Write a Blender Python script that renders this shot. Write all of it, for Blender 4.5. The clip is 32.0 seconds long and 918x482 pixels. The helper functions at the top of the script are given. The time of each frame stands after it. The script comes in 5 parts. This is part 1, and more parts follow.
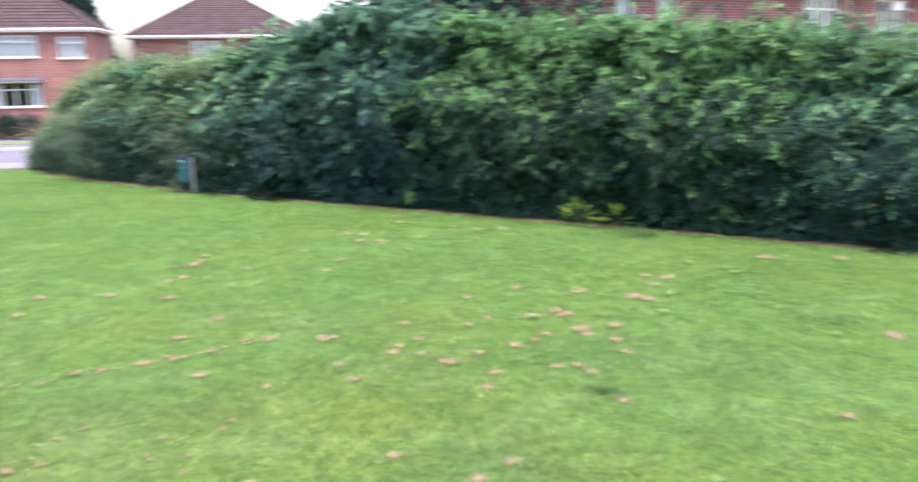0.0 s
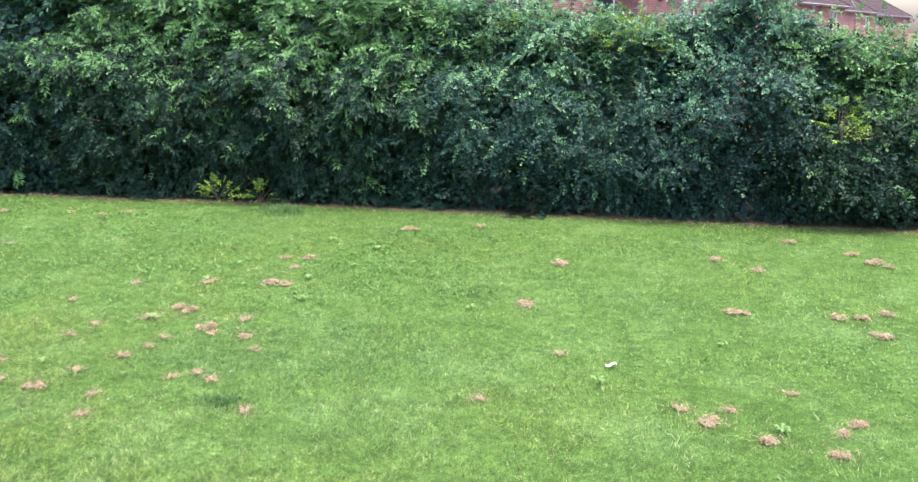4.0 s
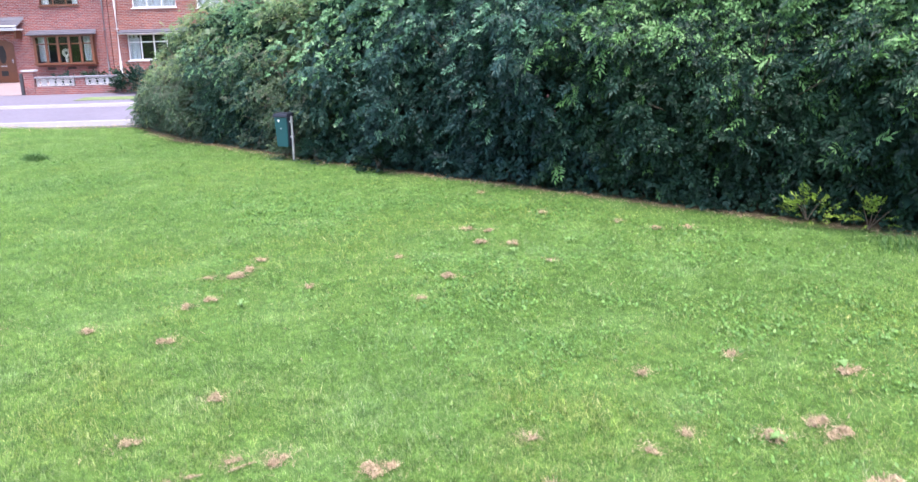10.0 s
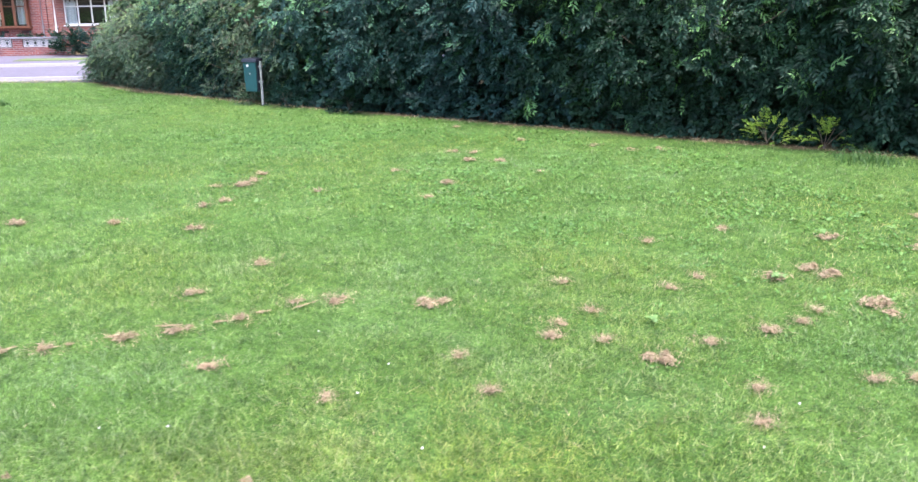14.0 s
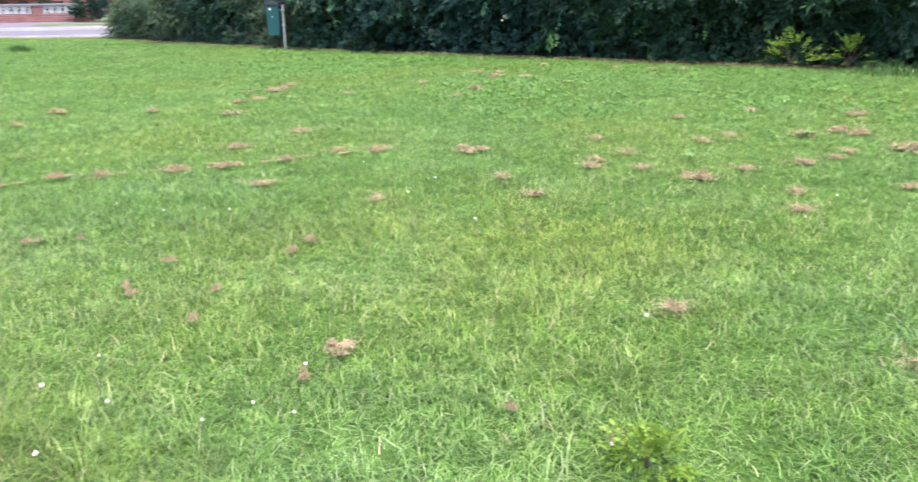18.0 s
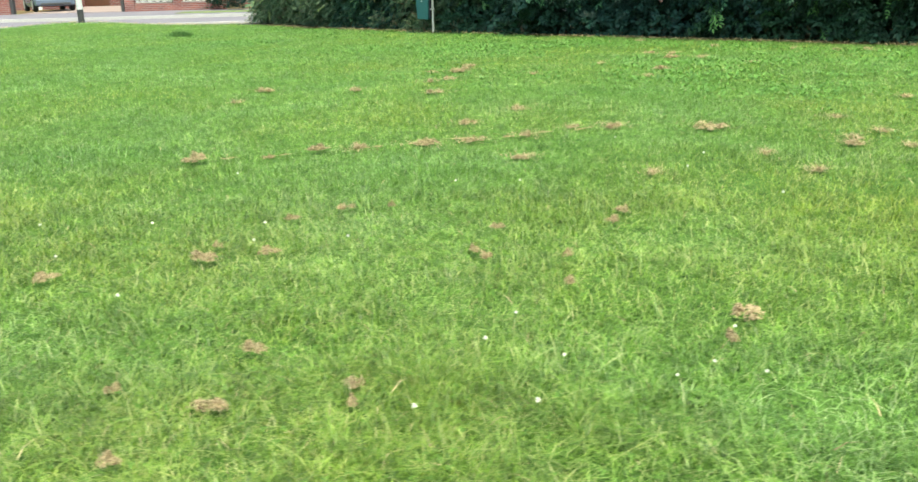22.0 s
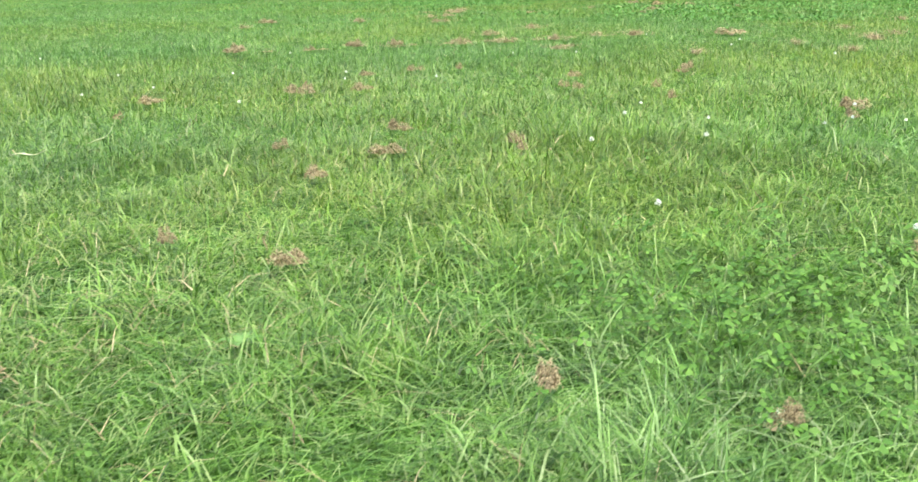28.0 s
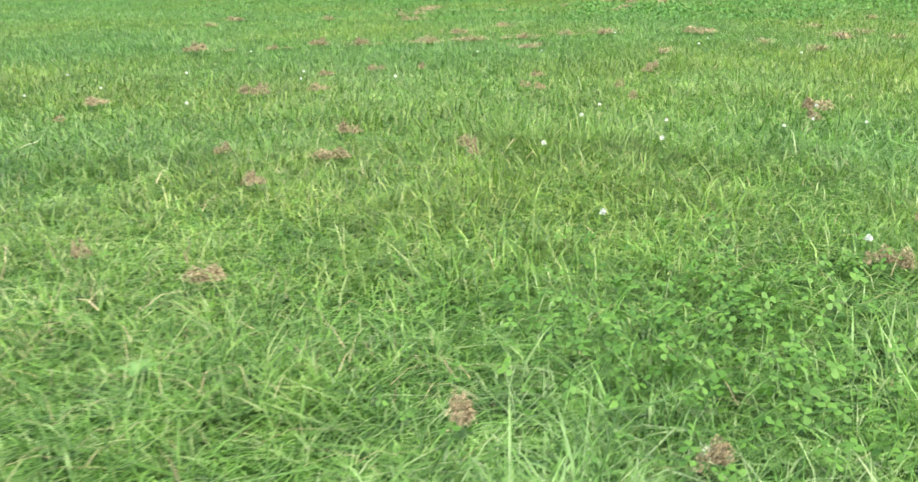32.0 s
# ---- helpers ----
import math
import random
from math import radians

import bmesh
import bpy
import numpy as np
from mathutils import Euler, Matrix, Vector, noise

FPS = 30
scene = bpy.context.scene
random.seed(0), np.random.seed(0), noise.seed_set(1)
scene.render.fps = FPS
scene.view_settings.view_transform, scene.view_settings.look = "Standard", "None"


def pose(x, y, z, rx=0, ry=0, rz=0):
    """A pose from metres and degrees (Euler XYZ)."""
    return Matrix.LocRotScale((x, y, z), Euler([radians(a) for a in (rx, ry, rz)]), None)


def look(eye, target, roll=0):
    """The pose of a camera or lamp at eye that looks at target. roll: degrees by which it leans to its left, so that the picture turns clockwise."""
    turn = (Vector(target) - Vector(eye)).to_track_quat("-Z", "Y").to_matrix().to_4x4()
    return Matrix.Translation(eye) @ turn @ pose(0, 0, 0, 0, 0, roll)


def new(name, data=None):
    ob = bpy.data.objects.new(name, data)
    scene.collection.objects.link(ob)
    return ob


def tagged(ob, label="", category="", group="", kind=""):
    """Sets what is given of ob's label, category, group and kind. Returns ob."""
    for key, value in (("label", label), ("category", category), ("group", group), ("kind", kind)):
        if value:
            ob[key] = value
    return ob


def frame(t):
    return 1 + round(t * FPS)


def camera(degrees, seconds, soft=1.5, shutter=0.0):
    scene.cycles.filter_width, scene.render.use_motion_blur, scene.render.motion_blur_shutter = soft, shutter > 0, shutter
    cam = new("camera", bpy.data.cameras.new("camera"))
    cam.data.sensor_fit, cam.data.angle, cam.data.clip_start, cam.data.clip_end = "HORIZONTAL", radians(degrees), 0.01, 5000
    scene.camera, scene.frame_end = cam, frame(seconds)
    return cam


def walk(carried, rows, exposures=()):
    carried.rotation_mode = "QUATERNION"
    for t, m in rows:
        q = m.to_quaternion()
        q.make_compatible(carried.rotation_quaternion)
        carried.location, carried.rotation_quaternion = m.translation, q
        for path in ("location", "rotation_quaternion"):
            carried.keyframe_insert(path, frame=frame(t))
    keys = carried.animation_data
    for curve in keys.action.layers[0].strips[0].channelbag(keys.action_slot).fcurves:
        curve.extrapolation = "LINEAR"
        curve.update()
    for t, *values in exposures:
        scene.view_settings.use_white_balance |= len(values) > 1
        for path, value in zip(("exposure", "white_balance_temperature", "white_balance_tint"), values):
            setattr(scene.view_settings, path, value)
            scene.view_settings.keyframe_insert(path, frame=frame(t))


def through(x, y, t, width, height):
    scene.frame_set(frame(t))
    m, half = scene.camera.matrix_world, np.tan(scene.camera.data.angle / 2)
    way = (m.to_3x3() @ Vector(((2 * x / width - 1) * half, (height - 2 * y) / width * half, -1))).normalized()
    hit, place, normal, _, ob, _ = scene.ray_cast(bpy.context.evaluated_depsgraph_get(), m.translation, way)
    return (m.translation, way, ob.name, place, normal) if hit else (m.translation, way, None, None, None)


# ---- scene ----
cam = camera(55.50, 32.0, soft=1.45, shutter=0.45)
PATH = [
    (0, (16.877, -13.616, 2.909), (15.7742, -11.9953, 2.5130), -0.96),
    (0.5, (16.871, -13.696, 2.937), (16.1803, -11.8639, 2.5286), -0.10),
    (1, (16.873, -13.708, 2.940), (16.2588, -11.8504, 2.5244), -0.12),
    (1.5, (16.963, -13.696, 2.924), (16.4476, -11.8102, 2.5041), 0.16),
    (2, (17.050, -13.669, 2.914), (16.5621, -11.7773, 2.4870), 0.18),
    (2.5, (17.092, -13.589, 2.876), (16.6220, -11.6961, 2.4345), 0.22),
    (4.5, (16.936, -12.104, 2.877), (16.5340, -10.2029, 2.4026), 0.34),
    (5, (16.883, -11.692, 2.895), (16.5097, -9.7835, 2.4285), 0.39),
    (5.5, (16.778, -11.579, 2.827), (16.1834, -9.7250, 2.3676), 0.01),
    (6, (16.732, -11.616, 2.756), (15.6081, -10.0252, 2.3015), -0.88),
    (6.5, (16.836, -11.671, 2.717), (15.5066, -10.2510, 2.2514), -1.78),
    (7, (16.632, -11.536, 2.727), (15.2668, -10.1560, 2.2444), -1.82),
    (7.5, (16.020, -11.104, 2.740), (14.6356, -9.7492, 2.2415), -1.86),
    (8, (15.237, -10.473, 2.760), (13.8379, -9.1358, 2.2550), -1.87),
    (8.5, (14.527, -9.884, 2.822), (13.1189, -8.5504, 2.3346), -1.83),
    (9, (14.194, -9.759, 2.825), (12.7980, -8.4102, 2.3444), -1.65),
    (9.5, (14.092, -9.769, 2.764), (12.7092, -8.4056, 2.2835), -1.56),
    (10, (14.135, -9.830, 2.504), (12.7704, -8.4503, 2.0207), -1.51),
    (10.5, (14.267, -9.870, 2.041), (12.9184, -8.4781, 1.5491), -1.48),
    (11, (14.395, -9.867, 1.654), (13.0688, -8.4563, 1.1525), -1.38),
    (11.5, (14.498, -9.881, 1.590), (13.1857, -8.4564, 1.0909), -1.21),
    (12, (14.618, -10.012, 1.678), (13.3217, -8.5744, 1.1756), -1.09),
    (12.5, (14.655, -10.140, 1.806), (13.3811, -8.6855, 1.2944), -0.86),
    (13, (14.561, -10.275, 1.888), (13.3025, -8.8083, 1.3739), -0.55),
    (13.5, (14.317, -10.564, 1.894), (13.0710, -9.0878, 1.3751), -0.54),
    (14, (14.099, -10.876, 1.857), (12.8582, -9.3963, 1.3367), -0.66),
    (14.5, (14.059, -11.113, 1.782), (12.8315, -9.6238, 1.2560), -0.72),
    (15, (14.056, -11.224, 1.493), (12.8458, -9.7251, 0.9573), -0.84),
    (15.5, (14.066, -11.250, 1.130), (12.8639, -9.7476, 0.5845), -0.98),
    (17.5, (14.197, -11.298, 0.968), (13.0171, -9.7773, 0.4250), -0.56),
    (18, (14.208, -11.295, 1.010), (12.9510, -9.8382, 0.4652), -0.83),
    (18.5, (14.216, -11.233, 1.012), (12.8478, -9.8809, 0.4639), -1.40),
    (19, (14.192, -11.183, 1.012), (12.7863, -9.8711, 0.4626), -1.50),
    (19.5, (14.150, -11.165, 1.002), (12.7247, -9.8747, 0.4513), -1.50),
    (20, (14.087, -11.202, 0.993), (12.6599, -9.9148, 0.4392), -1.23),
    (20.5, (13.918, -11.423, 1.008), (12.4916, -10.1366, 0.4505), -1.60),
    (21, (13.764, -11.629, 0.997), (12.3301, -10.3528, 0.4359), -1.72),
    (21.5, (13.686, -11.759, 0.977), (12.2621, -10.4734, 0.4133), -1.73),
    (22, (13.581, -11.927, 0.959), (12.1667, -10.6324, 0.3913), -1.54),
    (22.5, (13.427, -12.108, 0.954), (12.0183, -10.8069, 0.3857), -1.55),
    (23, (13.323, -12.263, 0.946), (11.9164, -10.9608, 0.3756), -1.54),
    (23.5, (13.317, -12.346, 0.948), (11.9177, -11.0380, 0.3742), -1.72),
    (24, (13.372, -12.342, 0.949), (11.9792, -11.0296, 0.3697), -1.65),
    (24.5, (13.394, -12.286, 0.958), (12.0074, -10.9682, 0.3748), -1.52),
    (25, (13.441, -12.298, 0.991), (12.0618, -10.9714, 0.4085), -1.46),
    (25.5, (13.464, -12.350, 0.830), (12.0986, -11.0099, 0.2467), -1.23),
    (26, (13.455, -12.345, 0.581), (12.0930, -11.0067, -0.0146), -0.92),
    (26.5, (13.417, -12.309, 0.521), (12.0621, -10.9620, -0.0702), -0.96),
    (28.5, (13.379, -12.520, 0.423), (12.0512, -11.1447, -0.1650), -1.00),
    (29, (13.366, -12.494, 0.451), (12.0326, -11.1248, -0.1381), -1.06),
    (29.5, (13.369, -12.477, 0.461), (12.0369, -11.1067, -0.1295), -1.19),
    (30, (13.516, -12.358, 0.454), (12.2023, -10.9688, -0.1330), -0.83),
    (30.5, (13.502, -12.405, 0.458), (12.2018, -11.0046, -0.1326), -0.98),
    (31, (13.455, -12.485, 0.461), (12.1537, -11.0852, -0.1282), -0.89),
    (31.5, (13.412, -12.479, 0.455), (12.1167, -11.0743, -0.1373), -0.80),
    (32, (13.386, -12.382, 0.435), (12.0913, -10.9781, -0.1583), -0.85),
]
EXPOSURES = [(0, 2.22, 6600, 19), (5, 2.23, 6600, 20), (6.5, 2.23, 6500, 22), (14, 2.21, 6400, 20), (18, 2.1, 6750, 13), (20.5, 2.05, 7600, -2), (22.5, 1.99, 8200, -13), (25, 1.96, 7100, 1), (27, 1.92, 7200, -5), (32, 1.86, 7200, -6)]
walk(cam, [(t, look(eye, target, roll)) for t, eye, target, roll in PATH], EXPOSURES)

# ---- daylight: a bright, lightly clouded sky ----
world = bpy.data.worlds.new("sky")
scene.world = world
world.use_nodes = True
wn = world.node_tree.nodes
sky = wn.new("ShaderNodeTexSky")
sky.sky_type, sky.sun_disc = "NISHITA", False
sky.sun_elevation, sky.sun_rotation = radians(73), radians(112)
sky.air_density, sky.dust_density, sky.ozone_density = 1.0, 3.5, 1.2
wn["Background"].inputs["Strength"].default_value = 0.15
world.node_tree.links.new(sky.outputs[0], wn["Background"].inputs["Color"])
sun = new("sun", bpy.data.lights.new("sun", "SUN"))
sun.data.energy, sun.data.angle, sun.data.color = 1.2, radians(22), (1.0, 0.98, 0.95)
sun.matrix_world = look((26, -6.5, 55), (10, 0, 0))


# ---- materials ----
def nodes_of(name):
    m = bpy.data.materials.new(name)
    m.use_nodes = True
    nt = m.node_tree
    return m, nt, nt.nodes, nt.links, nt.nodes["Principled BSDF"]


def ramp(nt, cols, fac):
    r = nt.nodes.new("ShaderNodeValToRGB")
    e = r.color_ramp.elements
    while len(e) < len(cols):
        e.new(0.5)
    for i, c in enumerate(cols):
        e[i].position = i / (len(cols) - 1)
        e[i].color = (*c, 1)
    nt.links.new(fac, r.inputs[0])
    return r.outputs[0]


def noise_of(nt, scale, detail=4.0, rough=0.55, vec=None):
    n = nt.nodes.new("ShaderNodeTexNoise")
    n.inputs["Scale"].default_value = scale
    n.inputs["Detail"].default_value = detail
    n.inputs["Roughness"].default_value = rough
    if vec is None:
        tc = nt.nodes.get("tc") or nt.nodes.new("ShaderNodeTexCoord")
        tc.name = "tc"
        vec = tc.outputs["Object"]
    nt.links.new(vec, n.inputs["Vector"])
    return n.outputs["Fac"]


def mixc(nt, a, b, fac, mode="MIX"):
    x = nt.nodes.new("ShaderNodeMix")
    x.data_type, x.blend_type = "RGBA", mode
    for sock, v in ((x.inputs["Factor"], fac), (x.inputs[6], a), (x.inputs[7], b)):
        if isinstance(v, (int, float)):
            sock.default_value = v
        elif isinstance(v, tuple):
            sock.default_value = (*v, 1)
        else:
            nt.links.new(v, sock)
    return x.outputs[2]


def mathn(nt, op, a, b=0.0, c=None, clamp=False):
    x = nt.nodes.new("ShaderNodeMath")
    x.operation, x.use_clamp = op, clamp
    for k, v in enumerate((a, b) if c is None else (a, b, c)):
        if isinstance(v, (int, float)):
            x.inputs[k].default_value = v
        else:
            nt.links.new(v, x.inputs[k])
    return x.outputs[0]


def bumped(nt, bsdf, height, strength=0.3, dist=0.02):
    b = nt.nodes.new("ShaderNodeBump")
    b.inputs["Strength"].default_value, b.inputs["Distance"].default_value = strength, dist
    nt.links.new(height, b.inputs["Height"])
    nt.links.new(b.outputs[0], bsdf.inputs["Normal"])


def worn(name, cols, scale=6.0, rough=0.8, metal=0.0, bump=0.15, spec=0.5):
    """Mottled surface: broad stains and fine grain."""
    m, nt, nd, lk, b = nodes_of(name)
    big, fine = noise_of(nt, scale, 5), noise_of(nt, scale * 14, 3)
    c = ramp(nt, cols, big)
    c = mixc(nt, c, mixc(nt, c, (0.5, 0.5, 0.5), 1.0, "MULTIPLY"), mathn(nt, "MULTIPLY", mathn(nt, "SUBTRACT", fine, 0.42, clamp=True), 1.6, clamp=True))
    lk.new(c, b.inputs["Base Color"])
    b.inputs["Roughness"].default_value, b.inputs["Metallic"].default_value = rough, metal
    b.inputs["Specular IOR Level"].default_value = spec
    bumped(nt, b, fine, bump, 0.01)
    return m


def leafy(name, cols, patch=None, scale=0.6, rough=0.5, through=0.3, spec=0.35, mottle=0.0):
    """Leaves or blades: each its own tint, with broad patches over the whole, and some light passing through."""
    m, nt, nd, lk, b = nodes_of(name)
    g = nd.new("ShaderNodeNewGeometry")
    c = ramp(nt, cols, g.outputs["Random Per Island"])
    if patch:
        f = noise_of(nt, scale, 4, 0.6)
        f = mathn(nt, "MULTIPLY_ADD", f, 3.2, -1.2, clamp=True)
        c = mixc(nt, c, mixc(nt, c, patch, 1.0, "MULTIPLY"), f)
    if mottle:
        f = mathn(nt, "MULTIPLY_ADD", noise_of(nt, 0.23, 5, 0.6), 3.4, -1.5, clamp=True)
        c = mixc(nt, c, mixc(nt, c, (1.26, 0.96, 0.78), 1.0, "MULTIPLY"), f)
        f = mathn(nt, "MULTIPLY_ADD", noise_of(nt, 1.15, 5, 0.65), 4.5, -2.2, clamp=True)
        c = mixc(nt, c, mixc(nt, c, (1.36, 1.27, 1.65), 1.0, "MULTIPLY"), f)
        f = mathn(nt, "MULTIPLY_ADD", noise_of(nt, 5.5, 5, 0.7), 4.0, -1.55, clamp=True)
        c = mixc(nt, mixc(nt, c, (mottle, mottle * 1.04, mottle), 1.0, "MULTIPLY"), c, f)
        f = mathn(nt, "MULTIPLY_ADD", noise_of(nt, 17, 5, 0.7), 4.4, -1.75, clamp=True)
        c = mixc(nt, mixc(nt, c, (0.72, 0.74, 0.74), 1.0, "MULTIPLY"), mixc(nt, c, (1.15, 1.13, 1.16), 1.0, "MULTIPLY"), f)
    lk.new(c, b.inputs["Base Color"])
    b.inputs["Roughness"].default_value = rough
    b.inputs["Specular IOR Level"].default_value = spec
    t = nd.new("ShaderNodeBsdfTranslucent")
    lk.new(c, t.inputs["Color"])
    x = nd.new("ShaderNodeMixShader")
    x.inputs[0].default_value = through
    lk.new(b.outputs[0], x.inputs[1])
    lk.new(t.outputs[0], x.inputs[2])
    lk.new(x.outputs[0], nd["Material Output"].inputs["Surface"])
    return m


def brickwork(name, c1, c2, mortar, joint=0.011):
    m, nt, nd, lk, b = nodes_of(name)
    tc = nd.new("ShaderNodeTexCoord")
    tc.name = "tc"
    sep = nd.new("ShaderNodeSeparateXYZ")
    lk.new(tc.outputs["Object"], sep.inputs[0])
    com = nd.new("ShaderNodeCombineXYZ")
    lk.new(mathn(nt, "ADD", sep.outputs[0], sep.outputs[1]), com.inputs[0])
    lk.new(sep.outputs[2], com.inputs[1])
    t = nd.new("ShaderNodeTexBrick")
    lk.new(com.outputs[0], t.inputs["Vector"])
    for key, v in (("Scale", 1.0), ("Mortar Size", joint), ("Mortar Smooth", 0.1), ("Bias", 0.0), ("Brick Width", 0.225), ("Row Height", 0.075)):
        t.inputs[key].default_value = v
    for key, v in (("Color1", c1), ("Color2", c2), ("Mortar", mortar)):
        t.inputs[key].default_value = (*v, 1)
    stain, fine = noise_of(nt, 0.7, 6, 0.65), noise_of(nt, 45, 3)
    c = mixc(nt, t.outputs["Color"], mixc(nt, t.outputs["Color"], (0.62, 0.6, 0.62), 1.0, "MULTIPLY"), mathn(nt, "MULTIPLY_ADD", stain, 2.4, -0.8, clamp=True))
    c = mixc(nt, c, mixc(nt, c, (0.7, 0.66, 0.66), 1.0, "MULTIPLY"), fine)
    lk.new(c, b.inputs["Base Color"])
    b.inputs["Roughness"].default_value = 0.9
    h = mathn(nt, "ADD", mathn(nt, "MULTIPLY", t.outputs["Fac"], -1.0), mathn(nt, "MULTIPLY", fine, 0.3))
    bumped(nt, b, h, 0.6, 0.01)
    return m


def glassy(name):
    m, nt, nd, lk, b = nodes_of(name)
    tr, gl, lw, x = (nd.new("ShaderNode" + k) for k in ("BsdfTransparent", "BsdfGlossy", "LayerWeight", "MixShader"))
    gl.inputs["Roughness"].default_value = 0.03
    tr.inputs["Color"].default_value = (0.86, 0.9, 0.9, 1)
    lw.inputs["Blend"].default_value = 0.22
    lk.new(mathn(nt, "MULTIPLY_ADD", lw.outputs["Fresnel"], 0.8, 0.02, clamp=True), x.inputs[0])
    lk.new(tr.outputs[0], x.inputs[1])
    lk.new(gl.outputs[0], x.inputs[2])
    lk.new(x.outputs[0], nd["Material Output"].inputs["Surface"])
    return m


def lawn_soil():
    m, nt, nd, lk, b = nodes_of("lawn_soil")
    broad, mid, fine = noise_of(nt, 0.35, 5, 0.6), noise_of(nt, 3.0, 5, 0.65), noise_of(nt, 60, 4, 0.7)
    c = ramp(nt, [(0.075, 0.155, 0.03), (0.12, 0.235, 0.048), (0.155, 0.28, 0.064)], mathn(nt, "MULTIPLY_ADD", broad, 2.0, -0.5, clamp=True))
    c = mixc(nt, c, (0.056, 0.13, 0.026), mathn(nt, "MULTIPLY_ADD", mid, 2.5, -1.0, clamp=True))
    # Fine dark flecks: shade between the blades painted into the ground colour
    c = mixc(nt, c, (0.022, 0.042, 0.012), mathn(nt, "MULTIPLY_ADD", fine, 4.0, -1.75, clamp=True))
    f = mathn(nt, "MULTIPLY_ADD", noise_of(nt, 1.15, 5, 0.65), 4.5, -2.2, clamp=True)
    c = mixc(nt, c, mixc(nt, c, (1.36, 1.27, 1.65), 1.0, "MULTIPLY"), f)
    f = mathn(nt, "MULTIPLY_ADD", noise_of(nt, 5.5, 5, 0.7), 4.0, -1.55, clamp=True)
    c = mixc(nt, mixc(nt, c, (0.72, 0.74, 0.72), 1.0, "MULTIPLY"), c, f)
    spk = mathn(nt, "MULTIPLY_ADD", noise_of(nt, 17, 5, 0.7), 4.4, -1.75, clamp=True)
    c = mixc(nt, mixc(nt, c, (0.68, 0.7, 0.68), 1.0, "MULTIPLY"), mixc(nt, c, (1.16, 1.14, 1.16), 1.0, "MULTIPLY"), spk)
    sep = nd.new("ShaderNodeSeparateXYZ")
    lk.new(nd["tc"].outputs["Object"], sep.inputs[0])
    foot = mathn(nt, "MINIMUM", mathn(nt, "MAXIMUM", mathn(nt, "MULTIPLY_ADD", sep.outputs[0], 0.056, -0.056), mathn(nt, "MAXIMUM", mathn(nt, "MULTIPLY_ADD", sep.outputs[0], -0.22, -1.1), 0.0)), 1.0)
    edge = mathn(nt, "ADD", mathn(nt, "SUBTRACT", sep.outputs[1], foot), mathn(nt, "MULTIPLY_ADD", mid, 0.9, -0.45))
    bare = mathn(nt, "MULTIPLY_ADD", edge, 5.0, -0.3, clamp=True)
    dry = ramp(nt, [(0.05, 0.038, 0.022), (0.19, 0.145, 0.08)], noise_of(nt, 14, 5, 0.7))
    c = mixc(nt, c, dry, bare)
    lk.new(c, b.inputs["Base Color"])
    b.inputs["Roughness"].default_value = 1.0
    b.inputs["Specular IOR Level"].default_value = 0.1
    bumped(nt, b, fine, 0.8, 0.03)
    return m


SOIL = lawn_soil()
GRASS = leafy("grass_blades", [(0.045, 0.115, 0.021), (0.105, 0.235, 0.042), (0.165, 0.335, 0.066), (0.205, 0.375, 0.1), (0.33, 0.43, 0.21)], (1.3, 1.14, 0.92), 0.45, 0.4, 0.36, 0.5, 0.66)
CLOVERLEAF = leafy("clover_leaves", [(0.052, 0.13, 0.018), (0.088, 0.19, 0.028), (0.125, 0.245, 0.04)], None, 1, 0.55, 0.3)
HERB = leafy("lawn_herb_leaves", [(0.052, 0.138, 0.028), (0.09, 0.21, 0.042), (0.14, 0.295, 0.065)], None, 1, 0.5, 0.3, 0.35)
COARSE = leafy("coarse_grass_leaves", [(0.03, 0.085, 0.02), (0.05, 0.125, 0.03), (0.075, 0.17, 0.04)], None, 1, 0.6, 0.25)
WEEDLEAF = leafy("weed_leaves", [(0.12, 0.24, 0.07), (0.17, 0.30, 0.09)], None, 1, 0.5, 0.3)
STRAWM = leafy("dry_clippings", [(0.11, 0.082, 0.055), (0.38, 0.297, 0.187), (0.55, 0.455, 0.3), (0.24, 0.178, 0.118)], (0.85, 0.82, 0.8), 5, 0.85, 0.25, 0.1)
VERGE = worn("verge_turf", [(0.075, 0.12, 0.035), (0.11, 0.16, 0.05), (0.19, 0.17, 0.09)], 1.5, 1.0, bump=0.8)
PETALDRY = leafy("bleached_leaf", [(0.5, 0.5, 0.34), (0.6, 0.58, 0.42)], None, 1, 0.7, 0.25)
PETAL = leafy("clover_petals", [(0.72, 0.72, 0.68), (0.8, 0.8, 0.76), (0.68, 0.66, 0.58)], None, 1, 0.7, 0.3)
